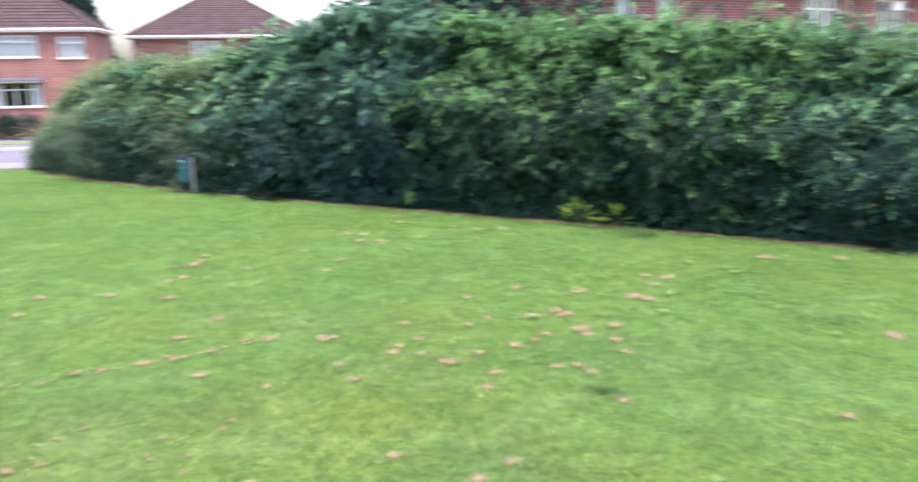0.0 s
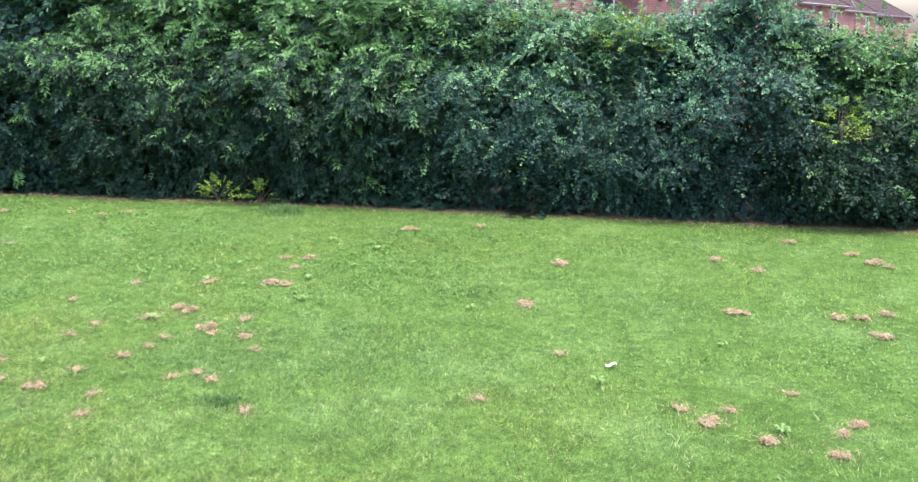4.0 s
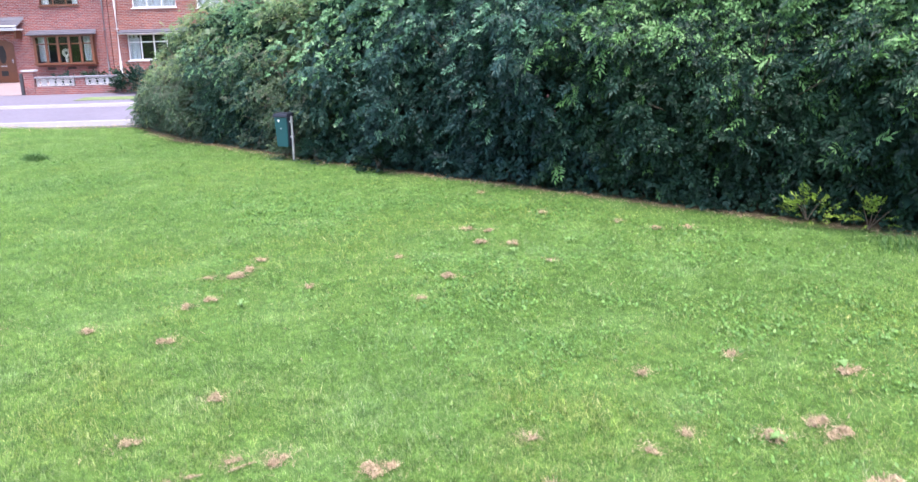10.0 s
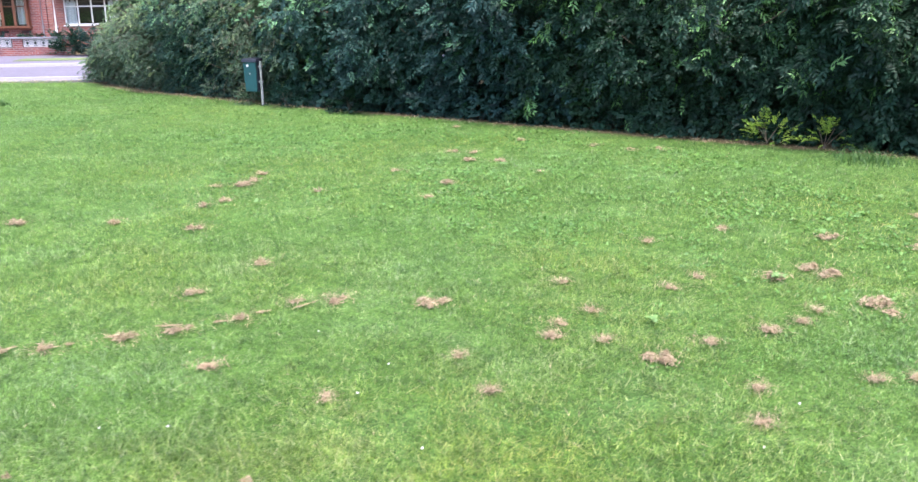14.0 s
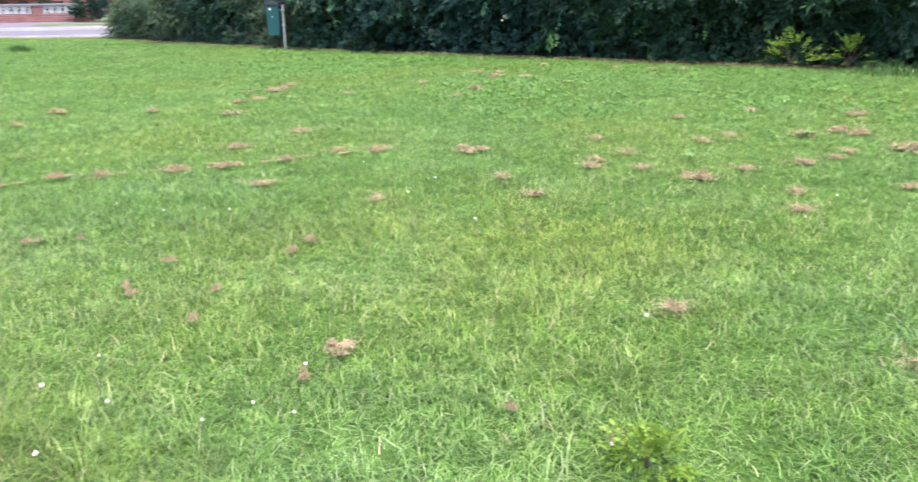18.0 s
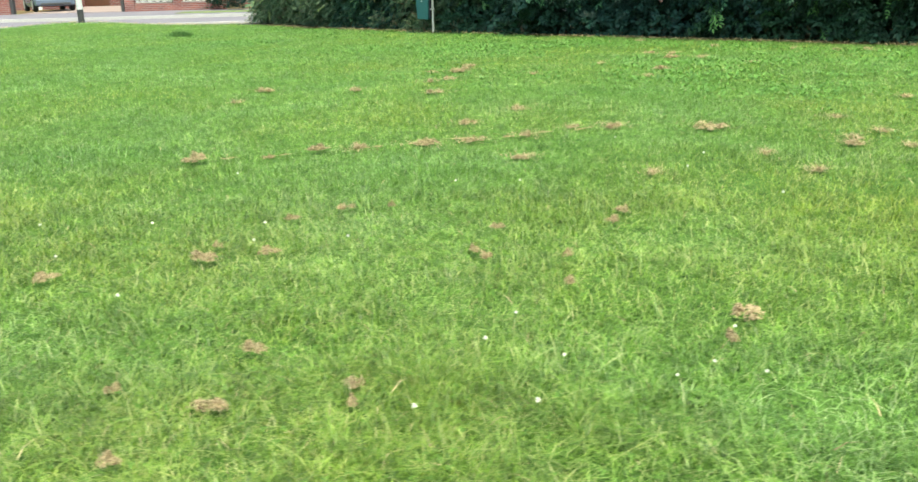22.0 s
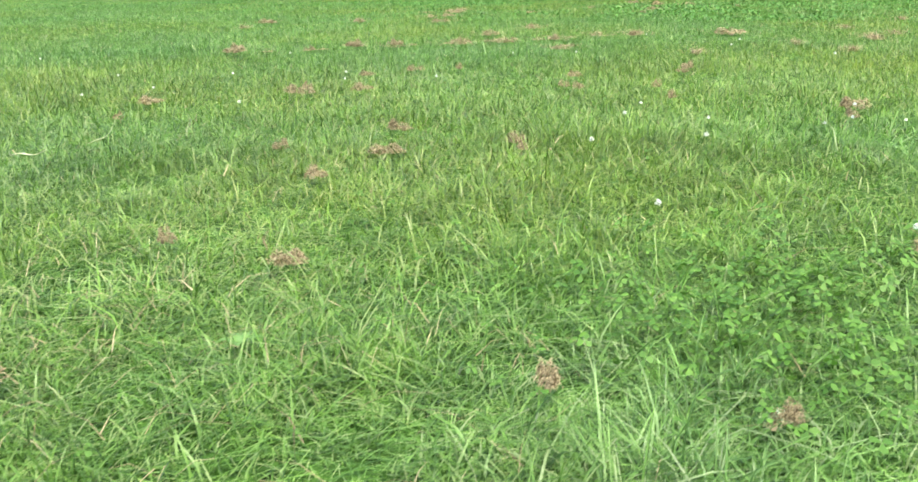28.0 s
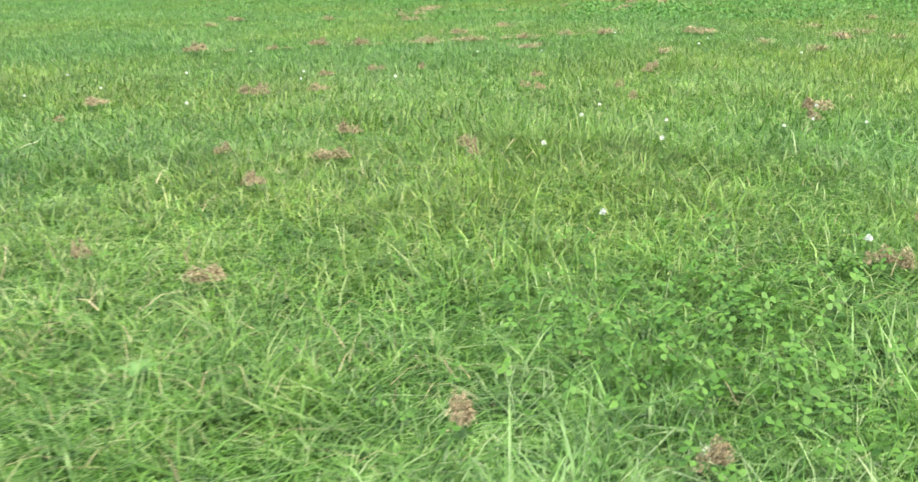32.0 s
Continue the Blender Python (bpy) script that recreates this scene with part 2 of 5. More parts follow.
LEAF = {
    # Lighter leaf tones: skylight on the hedge top is put into the colour
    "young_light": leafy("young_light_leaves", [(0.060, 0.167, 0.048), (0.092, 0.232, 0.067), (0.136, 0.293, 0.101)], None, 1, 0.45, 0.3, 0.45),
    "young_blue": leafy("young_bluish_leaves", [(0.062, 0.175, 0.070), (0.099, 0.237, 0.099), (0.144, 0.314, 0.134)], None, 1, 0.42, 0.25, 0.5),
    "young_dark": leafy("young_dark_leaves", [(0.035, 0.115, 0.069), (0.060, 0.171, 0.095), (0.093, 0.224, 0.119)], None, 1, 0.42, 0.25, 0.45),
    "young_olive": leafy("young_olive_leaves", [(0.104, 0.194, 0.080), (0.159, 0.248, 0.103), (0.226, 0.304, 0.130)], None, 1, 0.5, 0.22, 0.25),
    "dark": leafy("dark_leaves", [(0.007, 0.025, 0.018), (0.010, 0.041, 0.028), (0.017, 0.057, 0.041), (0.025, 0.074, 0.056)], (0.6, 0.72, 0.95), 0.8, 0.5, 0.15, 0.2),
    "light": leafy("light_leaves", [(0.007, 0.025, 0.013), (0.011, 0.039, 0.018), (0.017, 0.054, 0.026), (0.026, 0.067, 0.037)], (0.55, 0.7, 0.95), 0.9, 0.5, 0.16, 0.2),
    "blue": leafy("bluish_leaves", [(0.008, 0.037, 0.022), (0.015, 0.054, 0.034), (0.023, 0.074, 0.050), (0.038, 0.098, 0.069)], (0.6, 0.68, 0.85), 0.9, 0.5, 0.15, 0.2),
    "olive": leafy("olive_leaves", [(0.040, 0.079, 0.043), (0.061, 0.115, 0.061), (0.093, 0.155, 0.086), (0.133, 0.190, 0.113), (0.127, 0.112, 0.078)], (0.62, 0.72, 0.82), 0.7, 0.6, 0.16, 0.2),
    "yellow": leafy("yellow_green_leaves", [(0.11, 0.21, 0.03), (0.19, 0.31, 0.045), (0.28, 0.385, 0.065)], None, 1, 0.5, 0.3),
    "conifer": leafy("conifer_needles", [(0.014, 0.045, 0.034), (0.025, 0.066, 0.049), (0.042, 0.090, 0.070)], None, 1, 0.6, 0.1),
}
BARK = worn("bark", [(0.05, 0.038, 0.028), (0.11, 0.085, 0.06), (0.16, 0.13, 0.1)], 9, 0.9, bump=0.6)
BRICK = brickwork("red_brick", (0.36, 0.1, 0.078), (0.2, 0.052, 0.05), (0.36, 0.295, 0.295))
BRICK2 = brickwork("brown_red_brick", (0.40, 0.115, 0.075), (0.23, 0.064, 0.052), (0.40, 0.33, 0.31))
TILE = worn("roof_tiles", [(0.040, 0.028, 0.03), (0.066, 0.046, 0.047), (0.10, 0.075, 0.072)], 1.6, 0.95, bump=0.4, spec=0.15)
SLATE = worn("grey_slates", [(0.08, 0.08, 0.10), (0.14, 0.14, 0.17)], 3, 0.7)
WHITE = worn("white_plastic", [(0.74, 0.74, 0.75), (0.82, 0.82, 0.82)], 3, 0.4, bump=0.03)
WOODF = worn("brown_woodgrain_plastic", [(0.1, 0.036, 0.018), (0.165, 0.06, 0.027)], 5, 0.45, bump=0.05)
DARKIN = worn("dark_interior", [(0.02, 0.02, 0.022), (0.035, 0.033, 0.03)], 2, 0.95)
CURTAIN = worn("net_curtain", [(0.76, 0.76, 0.82), (0.88, 0.88, 0.9)], 4, 0.9)
GLASS = glassy("window_glass")
TARMAC = worn("road_tarmac", [(0.092, 0.083, 0.11), (0.125, 0.114, 0.145), (0.16, 0.147, 0.175)], 0.5, 0.65, bump=0.2)
PAVE = worn("pavement_concrete", [(0.13, 0.126, 0.145), (0.17, 0.166, 0.18), (0.21, 0.206, 0.215)], 0.8, 0.75, bump=0.2)
PAVER = worn("drive_paving", [(0.19, 0.14, 0.14), (0.25, 0.195, 0.19)], 1.5, 0.9)
KERB = worn("kerb_concrete", [(0.36, 0.35, 0.35), (0.48, 0.47, 0.46)], 2, 0.9)
LINE = worn("road_paint", [(0.55, 0.55, 0.55), (0.7, 0.7, 0.7)], 4, 0.8)
BLOCK = worn("white_screen_block", [(0.68, 0.67, 0.66), (0.78, 0.77, 0.76)], 3, 0.85)
BINGREEN = worn("bin_green_plastic", [(0.005, 0.062, 0.074), (0.009, 0.085, 0.098)], 4, 0.45, bump=0.03)
BINDARK = worn("bin_dark_plastic", [(0.006, 0.009, 0.018), (0.011, 0.015, 0.028)], 6, 0.5, bump=0.03)
STEEL = worn("galvanised_steel", [(0.38, 0.38, 0.40), (0.52, 0.52, 0.54)], 8, 0.45, 0.6)
POSTGREY = worn("grey_painted_post", [(0.50, 0.51, 0.55), (0.60, 0.61, 0.64)], 3, 0.5)
POSTDARK = worn("black_paint", [(0.025, 0.025, 0.03), (0.05, 0.05, 0.055)], 5, 0.6)
CARPAINT = worn("car_paint_blue_grey", [(0.13, 0.17, 0.25), (0.16, 0.2, 0.28)], 2, 0.25, 0.3, bump=0.01)
RUBBER = worn("tyre_rubber", [(0.015, 0.015, 0.016), (0.03, 0.03, 0.03)], 9, 0.85)
REDLAMP = worn("red_lamp_plastic", [(0.35, 0.01, 0.015), (0.5, 0.03, 0.03)], 9, 0.2)
PLATE = worn("yellow_plate", [(0.7, 0.42, 0.05), (0.75, 0.5, 0.08)], 9, 0.4)
LEADS = worn("lead_flashing", [(0.16, 0.16, 0.18), (0.24, 0.24, 0.26)], 4, 0.7)
CLAYPOT = worn("clay_pot", [(0.3, 0.12, 0.07), (0.4, 0.17, 0.1)], 6, 0.9)


# ---- mesh helpers ----
def ground_z(x, y):
    """Height of the ground: the lawn is level, the far side of the road a little higher."""
    off = (x + 31.35) * 0.724 - (y - 4.98) * 0.69
    s = min(max((15.5 - off) / 15.5, 0.0), 1.0)
    return 0.30 * s


def thing(name, m=Matrix(), label="", category="", group="", kind=""):
    ob = new(name)
    ob.empty_display_size = 0.2
    ob.matrix_world = m
    return tagged(ob, label, category, group, kind)


def part(name, bm, mat, parent=None, label=""):
    me = bpy.data.meshes.new(name)
    if isinstance(bm, bmesh.types.BMesh):
        bm.to_mesh(me)
        bm.free()
    else:
        me = bm
    if not me.materials:
        me.materials.append(mat)
    ob = new(name, me)
    ob.parent = parent
    return tagged(ob, label)


def soup(name, verts, tris, mat, smooth=False):
    """A mesh from arrays of corners and triangles."""
    me = bpy.data.meshes.new(name)
    me.vertices.add(len(verts))
    me.vertices.foreach_set("co", np.ascontiguousarray(verts, np.float32).ravel())
    me.loops.add(len(tris) * 3)
    me.loops.foreach_set("vertex_index", np.ascontiguousarray(tris, np.int32).ravel())
    me.polygons.add(len(tris))
    me.polygons.foreach_set("loop_start", np.arange(0, len(tris) * 3, 3, dtype=np.int32))
    me.polygons.foreach_set("loop_total", np.full(len(tris), 3, np.int32))
    me.update(calc_edges=True)
    me.materials.append(mat)
    if smooth:
        me.polygons.foreach_set("use_smooth", np.ones(len(tris), bool))
    return me


def add_box(bm, lo, hi, bevel=0.0):
    r = bmesh.ops.create_cube(bm, size=1)
    vs = r["verts"]
    for v in vs:
        v.co = [lo[k] + (v.co[k] + 0.5) * (hi[k] - lo[k]) for k in range(3)]
    if bevel:
        es = list({e for v in vs for e in v.link_edges})
        bmesh.ops.bevel(bm, geom=es, offset=bevel, segments=2, affect="EDGES", profile=0.6)
    return vs


def boxes(*lohi, bevel=0.0):
    bm = bmesh.new()
    for lo, hi in lohi:
        add_box(bm, lo, hi, bevel)
    return bm


def tube(bm, pts, radii, sides=8):
    """A tapered round bar along points."""
    rings = []
    pts = [Vector(p) for p in pts]
    for i, p in enumerate(pts):
        d = (pts[min(i + 1, len(pts) - 1)] - pts[max(i - 1, 0)]).normalized()
        q = d.to_track_quat("Z", "Y")
        rings.append([bm.verts.new(p + q @ Vector((math.cos(a) * radii[i], math.sin(a) * radii[i], 0))) for a in [2 * math.pi * k / sides for k in range(sides)]])
    for a, b in zip(rings, rings[1:]):
        for k in range(sides):
            bm.faces.new((a[k], a[(k + 1) % sides], b[(k + 1) % sides], b[k]))
    bm.faces.new(rings[0][::-1])
    bm.faces.new(rings[-1])
    return bm


def prism(bm, outline, y0, y1):
    """An outline in x and z, drawn out along y."""
    a = [bm.verts.new((x, y0, z)) for x, z in outline]
    b = [bm.verts.new((x, y1, z)) for x, z in outline]
    n = len(outline)
    for k in range(n):
        bm.faces.new((a[k], a[(k + 1) % n], b[(k + 1) % n], b[k]))
    bm.faces.new(a[::-1])
    bm.faces.new(b)
    bmesh.ops.recalc_face_normals(bm, faces=bm.faces[:])
    return bm


def sheet(fn, us, vs):
    """A grid of faces through fn(u, v)."""
    bm = bmesh.new()
    g = [[bm.verts.new(fn(u, v)) for v in vs] for u in us]
    for i in range(len(us) - 1):
        for j in range(len(vs) - 1):
            bm.faces.new((g[i][j], g[i + 1][j], g[i + 1][j + 1], g[i][j + 1]))
    bmesh.ops.recalc_face_normals(bm, faces=bm.faces[:])
    return bm


FA = Matrix.Translation((-31.35, 4.98, 0)) @ Matrix.Rotation(math.atan2(0.724, 0.69), 4, "Z")


def fa(u, off, z=0.0):
    """A place by its distance along the far house fronts and out from them."""
    return FA @ Vector((u, -off, z))


# ---- ground, road, pavements ----
def ground_bumps(x, y):
    return 0.025 * noise.noise((x * 0.5, y * 0.5, 0)) + 0.012 * noise.noise((x * 1.7, y * 1.7, 3))


def build_ground():
    cuts = [-1500, -600, -200, -90, -60, -45] + [-38 + 1.0 * k for k in range(70)] + [36, 45, 60, 90, 200, 600, 1500]

    def place(x, y):
        near = max(0.0, 1 - max(abs(x - 5) / 30, abs(y + 3) / 25))
        bump = ground_bumps(x, y) * min(1, near * 3) * 0.4
        off = (x + 31.35) * 0.724 - (y - 4.98) * 0.69
        drop = 0.10 * min(max((19.2 - off) / 1.2, 0), 1)
        bank = 0.17 * math.exp(-((x + 12.2) ** 2) / 8 - ((y + 2.6) ** 2) / 3) * min(max((off - 18.4) / 0.5, 0), 1)
        return (x, y, ground_z(x, y) + bump - drop + bank)

    g = part("ground", sheet(place, cuts, cuts), SOIL)
    tagged(g, "mown green lawn with soil showing through", "ground", kind="structure")


def strip(name, u0, u1, o0, o1, h, mat, label, n=40, kind="structure", thick=0.12):
    """A flat band along the far house fronts, with thickness."""
    bm = bmesh.new()
    rows = []
    for k in range(n + 1):
        u = u0 + (u1 - u0) * k / n
        row = []
        for o, dz in ((o0, -thick), (o0, 0), (o1, 0), (o1, -thick)):
            p = fa(u, o)
            row.append(bm.verts.new((p.x, p.y, ground_z(p.x, p.y) + h + dz)))
        rows.append(row)
    for a, b in zip(rows, rows[1:]):
        for k in range(3):
            bm.faces.new((a[k], b[k], b[k + 1], a[k + 1]))
    bm.faces.new(rows[0])
    bm.faces.new(rows[-1][::-1])
    bmesh.ops.recalc_face_normals(bm, faces=bm.faces[:])
    return tagged(part(name, bm, mat), label, name.replace("_", " "), kind=kind)


build_ground()
strip("road", -70, 70, 11.7, 17.0, -0.085, TARMAC, "grey worn tarmac road past the lawn")
strip("pavement", -70, 70, 17.12, 18.5, 0.0, PAVE, "pale concrete pavement beside the lawn", thick=0.2)
strip("pavement_far", -70, 70, 7.3, 11.58, 0.012, TARMAC, "grey pavement in front of the houses", thick=0.2)
strip("kerb", -70, 70, 17.0, 17.12, 0.012, KERB, "pale concrete kerb stones", thick=0.25)
strip("kerb_far", -70, 70, 11.58, 11.7, 0.02, KERB, "pale concrete kerb stones", thick=0.25)
strip("driveway", 0.1, 4.45, 0.4, 7.28, 0.02, PAVER, "pinkish paved driveway in front of the house", thick=0.2, n=4)
for k in range(12):
    tagged(strip("road_marking", -30 + k * 6.0, -26.5 + k * 6.0, 14.12, 14.28, -0.08, LINE, "worn white centre line", n=3, thick=0.01), group="centre lines")
strip("verge", 7.6, 30, 9.2, 10.3, 0.03, VERGE, "narrow grass verge along the far pavement", thick=0.15)


# ---- hedge of mixed shrubs ----
RNG = np.random.default_rng(7)


def unit(a):
    return a / np.maximum(np.linalg.norm(a, axis=-1, keepdims=True), 1e-9)


def sprays(o, a, kind, size=1.0, face=None):
    """Leafy twig ends at places o, pointing along a, their leaves turned towards face. Returns corners and triangles."""
    n = len(o)
    pairs, lead, length, width, alpha, spread = {
        "pinnate": (5, 0.20, 0.092, 0.030, 0.98, 0.95), "small": (5, 0.21, 0.046, 0.027, 0.9, 1.5),
        "broad": (4, 0.22, 0.085, 0.052, 0.9, 1.2), "needle": (6, 0.2, 0.09, 0.022, 0.7, 1.6)}[kind]
    if face is None:
        side = unit(np.cross(a, np.array([0, 0, 1.0]) + RNG.normal(0, 0.25, (n, 3))))
        up = unit(np.cross(side, a))
    else:
        up = unit(face + RNG.normal(0, 0.42, (n, 3)))
        a = unit(a - up * np.sum(a * up, 1, keepdims=True))
        side = np.cross(a, up)
    grow = size * RNG.uniform(0.7, 1.25, (n, 1))
    droop = np.array([0, 0, 1.0])
    # the leaf stalk: one thin row of corners that ties a spray together
    stalk = [o + a * (lead * t * grow) - droop * (0.05 * t * t * grow) for t in [k / (pairs + 0.5) for k in range(pairs + 1)] + [1.0]]
    rows = stalk + [q + up * 0.004 for q in stalk[:-1]]
    m = len(stalk)
    tri = []
    for k in range(m - 1):
        tri.append([k, k + 1, m + k])
    for k in range(2 * pairs + 1):
        q = k // 2 + 1 if k < 2 * pairs else m - 1
        sg = (1 if k % 2 else -1) if k < 2 * pairs else 0.0
        base = stalk[q]
        tw = RNG.normal(0, 0.25 * spread, (n, 1))
        d = unit(a * math.cos(alpha) * (1.0 if sg else 1.4) + (side * math.cos(0.3) + up * tw) * sg * math.sin(alpha) + RNG.normal(0, 0.14 * spread, (n, 3)) - np.array([0, 0, 0.2]))
        nn = unit(up + RNG.normal(0, 0.3 * spread, (n, 3)))
        w = unit(np.cross(d, nn))
        ll, ww = length * grow * RNG.uniform(0.75, 1.2, (n, 1)), width * grow * RNG.uniform(0.8, 1.2, (n, 1))
        mid = base + d * ll * 0.42 - nn * ww * 0.22
        b = len(rows)
        rows += [mid + w * ww * 0.5 + nn * ww * 0.3, base + d * ll - nn * ll * 0.12, mid - w * ww * 0.5 + nn * ww * 0.3]
        tri += [[q, b, b + 1], [q, b + 1, b + 2]]
    v = np.stack(rows, 1).reshape(-1, 3)
    t = ((np.arange(n) * len(rows))[:, None, None] + np.array(tri)[None]).reshape(-1, 3)
    return v, t


def fbm(x, y, f, seed=0.0):
    return np.array([noise.fractal((p * f, q * f, seed), 1.0, 2.0, 3) for p, q in zip(x, y)])


TOPX = [-9.4, -8.8, -7.8, -6.7, -5.6, -4.2, -1.5, 0.2, 1.6, 2.8, 4.2, 5.2, 6.4, 8.0, 9.5, 11.5, 13.5, 15.5, 16.8, 17.7, 18.3, 18.9, 19.6, 22.5]
TOPZ = [0.5, 1.3, 1.95, 2.45, 2.7, 2.95, 3.2, 3.35, 3.55, 3.8, 4.1, 4.05, 3.85, 3.7, 3.65, 3.5, 3.4, 3.2, 3.1, 3.25, 3.9, 3.25, 2.85, 2.75]


def hedge_line(x):
    """How far the hedge stands back from the line of the bin, along its length."""
    return np.interp(x, [-9.5, -7.5, -5.0, 1.0, 6.0, 10.0, 14.0, 21.0], [0.7, 0.55, 0.1, 0.0, 0.3, 0.6, 0.75, 1.0])


def hedge_top(x):
    return np.interp(x, TOPX, TOPZ) - 0.2 * np.clip((np.asarray(x) + 4) / 3, 0, 1)


def crown(x0, x1, kind, tone, count, lift=0.0, size=1.0, seed=0):
    """The foliage of one shrub of the hedge, between x0 and x1, as a mesh about the shrub's foot."""
    xc = (x0 + x1) / 2
    half = (x1 - x0) / 2
    count = int(count * (1.1 if kind == 'pinnate' else 0.84))
    ns = int(70 * (x1 - x0))
    nf, nt_, nb, ni = int(count * 0.64), int(count * 0.18), int(count * 0.05), int(count * 0.13)
    # the face towards the lawn, in lobes with hollows between them
    x = xc + half * np.clip(RNG.normal(0, 0.55, nf), -1.25, 1.25)
    z = RNG.uniform(0.03, 1.0, nf) ** 0.75 * (hedge_top(x) + lift + 0.18 * fbm(x, x * 0, 1.4, seed + 5))
    lob = fbm(x, z * 0.75, 0.95, seed) * 0.55 + fbm(x, z, 2.6, seed + 2) * 0.45
    rel = z / (hedge_top(x) + lift)
    y = 0.62 - 0.42 * np.sin(np.clip(rel * 1.15 + 0.12, 0, 1) * math.pi) ** 0.7 + 1.3 * np.clip(rel - 0.62, 0, 1) ** 1.2 - lob * (0.4 + 0.7 * np.minimum(rel * 2, 1)) + 0.02
    y += RNG.exponential(0.1, nf) + 0.25 * np.clip(1 - rel / 0.3, 0, 1) ** 1.3
    y = np.clip(y, -0.3 - 0.15 * rel, 0.72 + 1.6 * np.clip(rel - 0.62, 0, 1))
    end = np.clip((-7.2 - x) / 1.5, 0, 1)
    y += end * 0.5
    o1 = np.stack([x, y, z], 1)
    a1 = np.stack([RNG.normal(0, 0.9, nf) - end, np.full(nf, -0.5), RNG.normal(-0.1, 0.7, nf)], 1)
    f1 = np.stack([RNG.normal(0, 0.3, nf) - end, np.full(nf, -0.75), np.full(nf, 0.75) + 0.3 * rel], 1)
    # the crest
    x = xc + half * np.clip(RNG.normal(0, 0.55, nt_), -1.2, 1.2)
    y = RNG.uniform(0.72, 2.2, nt_)
    z = hedge_top(x) + lift + 0.3 * fbm(x, y, 1.6, seed + 5) - 0.25 * ((y - 1.2) / 1.0) ** 2 + RNG.normal(0, 0.1, nt_)
    z += (RNG.random(nt_) < 0.06) * RNG.uniform(0.1, 0.55, nt_)
    o2 = np.stack([x, y, np.maximum(z, 0.15)], 1)
    a2 = np.stack([RNG.normal(0, 0.5, nt_), RNG.normal(-0.3, 0.5, nt_), 0.7 + RNG.normal(0, 0.3, nt_)], 1)
    # low shoots along the foot
    xs = xc + half * RNG.uniform(-1.05, 1.05, ns)
    o5 = np.stack([xs, 0.32 + 0.2 * fbm(xs, xs * 0, 1.7, seed + 9) + RNG.exponential(0.12, ns), RNG.uniform(0.03, 0.42, ns)], 1)
    a5 = np.stack([RNG.normal(0, 0.8, ns), np.full(ns, -0.6), RNG.normal(0.2, 0.5, ns)], 1)
    f2 = np.stack([RNG.normal(0, 0.3, nt_), RNG.normal(-0.35, 0.3, nt_), np.full(nt_, 0.8)], 1)
    # the back
    x = xc + half * RNG.uniform(-1, 1, nb)
    z = RNG.uniform(0.05, 1, nb) * hedge_top(x)
    o3 = np.stack([x, 2.3 + RNG.normal(0, 0.12, nb), z], 1)
    a3 = np.stack([RNG.normal(0, 0.5, nb), np.ones(nb), RNG.normal(0.3, 0.4, nb)], 1)
    # inside
    x = xc + half * RNG.uniform(-1, 1, ni)
    z = RNG.uniform(0.06, 0.92, ni) * hedge_top(x)
    o4 = np.stack([x, 1.0 + 0.25 * (z / hedge_top(x) > 0.6) + RNG.exponential(0.25, ni), z], 1)
    a4 = np.stack([RNG.normal(0, 0.7, ni), -np.ones(ni), RNG.normal(0.2, 0.5, ni)], 1)
    f3 = np.stack([RNG.normal(0, 0.3, nb), np.full(nb, 0.7), np.full(nb, 0.7)], 1)
    for q in (o1, o2, o3, o4, o5):
        q[:, 1] += hedge_line(q[:, 0])
    foot = np.array([xc, 1.2 + float(hedge_line(xc)), 0.0])
    fc = np.concatenate([f1, f2, f3])
    o, a = np.concatenate([o1, o2, o3]) - foot, unit(np.concatenate([a1, a2, a3]))
    # Skylight by colour: the lighter leaves grow more frequent towards the crest
    skylit = RNG.random(len(o)) < np.concatenate([0.07 + 0.68 * np.clip((rel - 0.5) / 0.38, 0, 1), np.full(nt_, 0.8), np.zeros(nb)])
    va, ta = sprays(o[~skylit], a[~skylit], kind, size, fc[~skylit])
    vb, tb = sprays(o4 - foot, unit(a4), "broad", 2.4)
    vy, ty = sprays(o[skylit], a[skylit], kind, size, fc[skylit])
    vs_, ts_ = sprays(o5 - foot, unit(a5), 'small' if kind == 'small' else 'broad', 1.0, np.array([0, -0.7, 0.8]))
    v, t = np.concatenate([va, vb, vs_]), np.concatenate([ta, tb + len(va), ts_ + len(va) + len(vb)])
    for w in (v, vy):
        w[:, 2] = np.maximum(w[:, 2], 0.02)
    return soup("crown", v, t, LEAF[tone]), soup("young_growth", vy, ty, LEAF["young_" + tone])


def stem_mesh(h, lean, r):
    bm = bmesh.new()
    pts, rad = [], []
    for k in range(6):
        f = k / 5
        pts.append((lean[0] * f + 0.06 * math.sin(3 * f + lean[0] * 7), lean[1] * f + 0.05 * math.cos(4 * f), h * f - 0.03))
        rad.append(r * (1 - 0.75 * f))
    tube(bm, pts, rad, 7)
    for k in range(7):
        f = random.uniform(0.25, 0.9)
        p = Vector((lean[0] * f, lean[1] * f, h * f))
        d = Vector((random.gauss(0, 0.35), random.gauss(-0.35, 0.3), random.uniform(0.25, 0.6)))
        tube(bm, [p, p + d * 0.5 + Vector((0, 0, -0.03)), p + d], [r * 0.4, r * 0.28, r * 0.1], 5)
    return bm


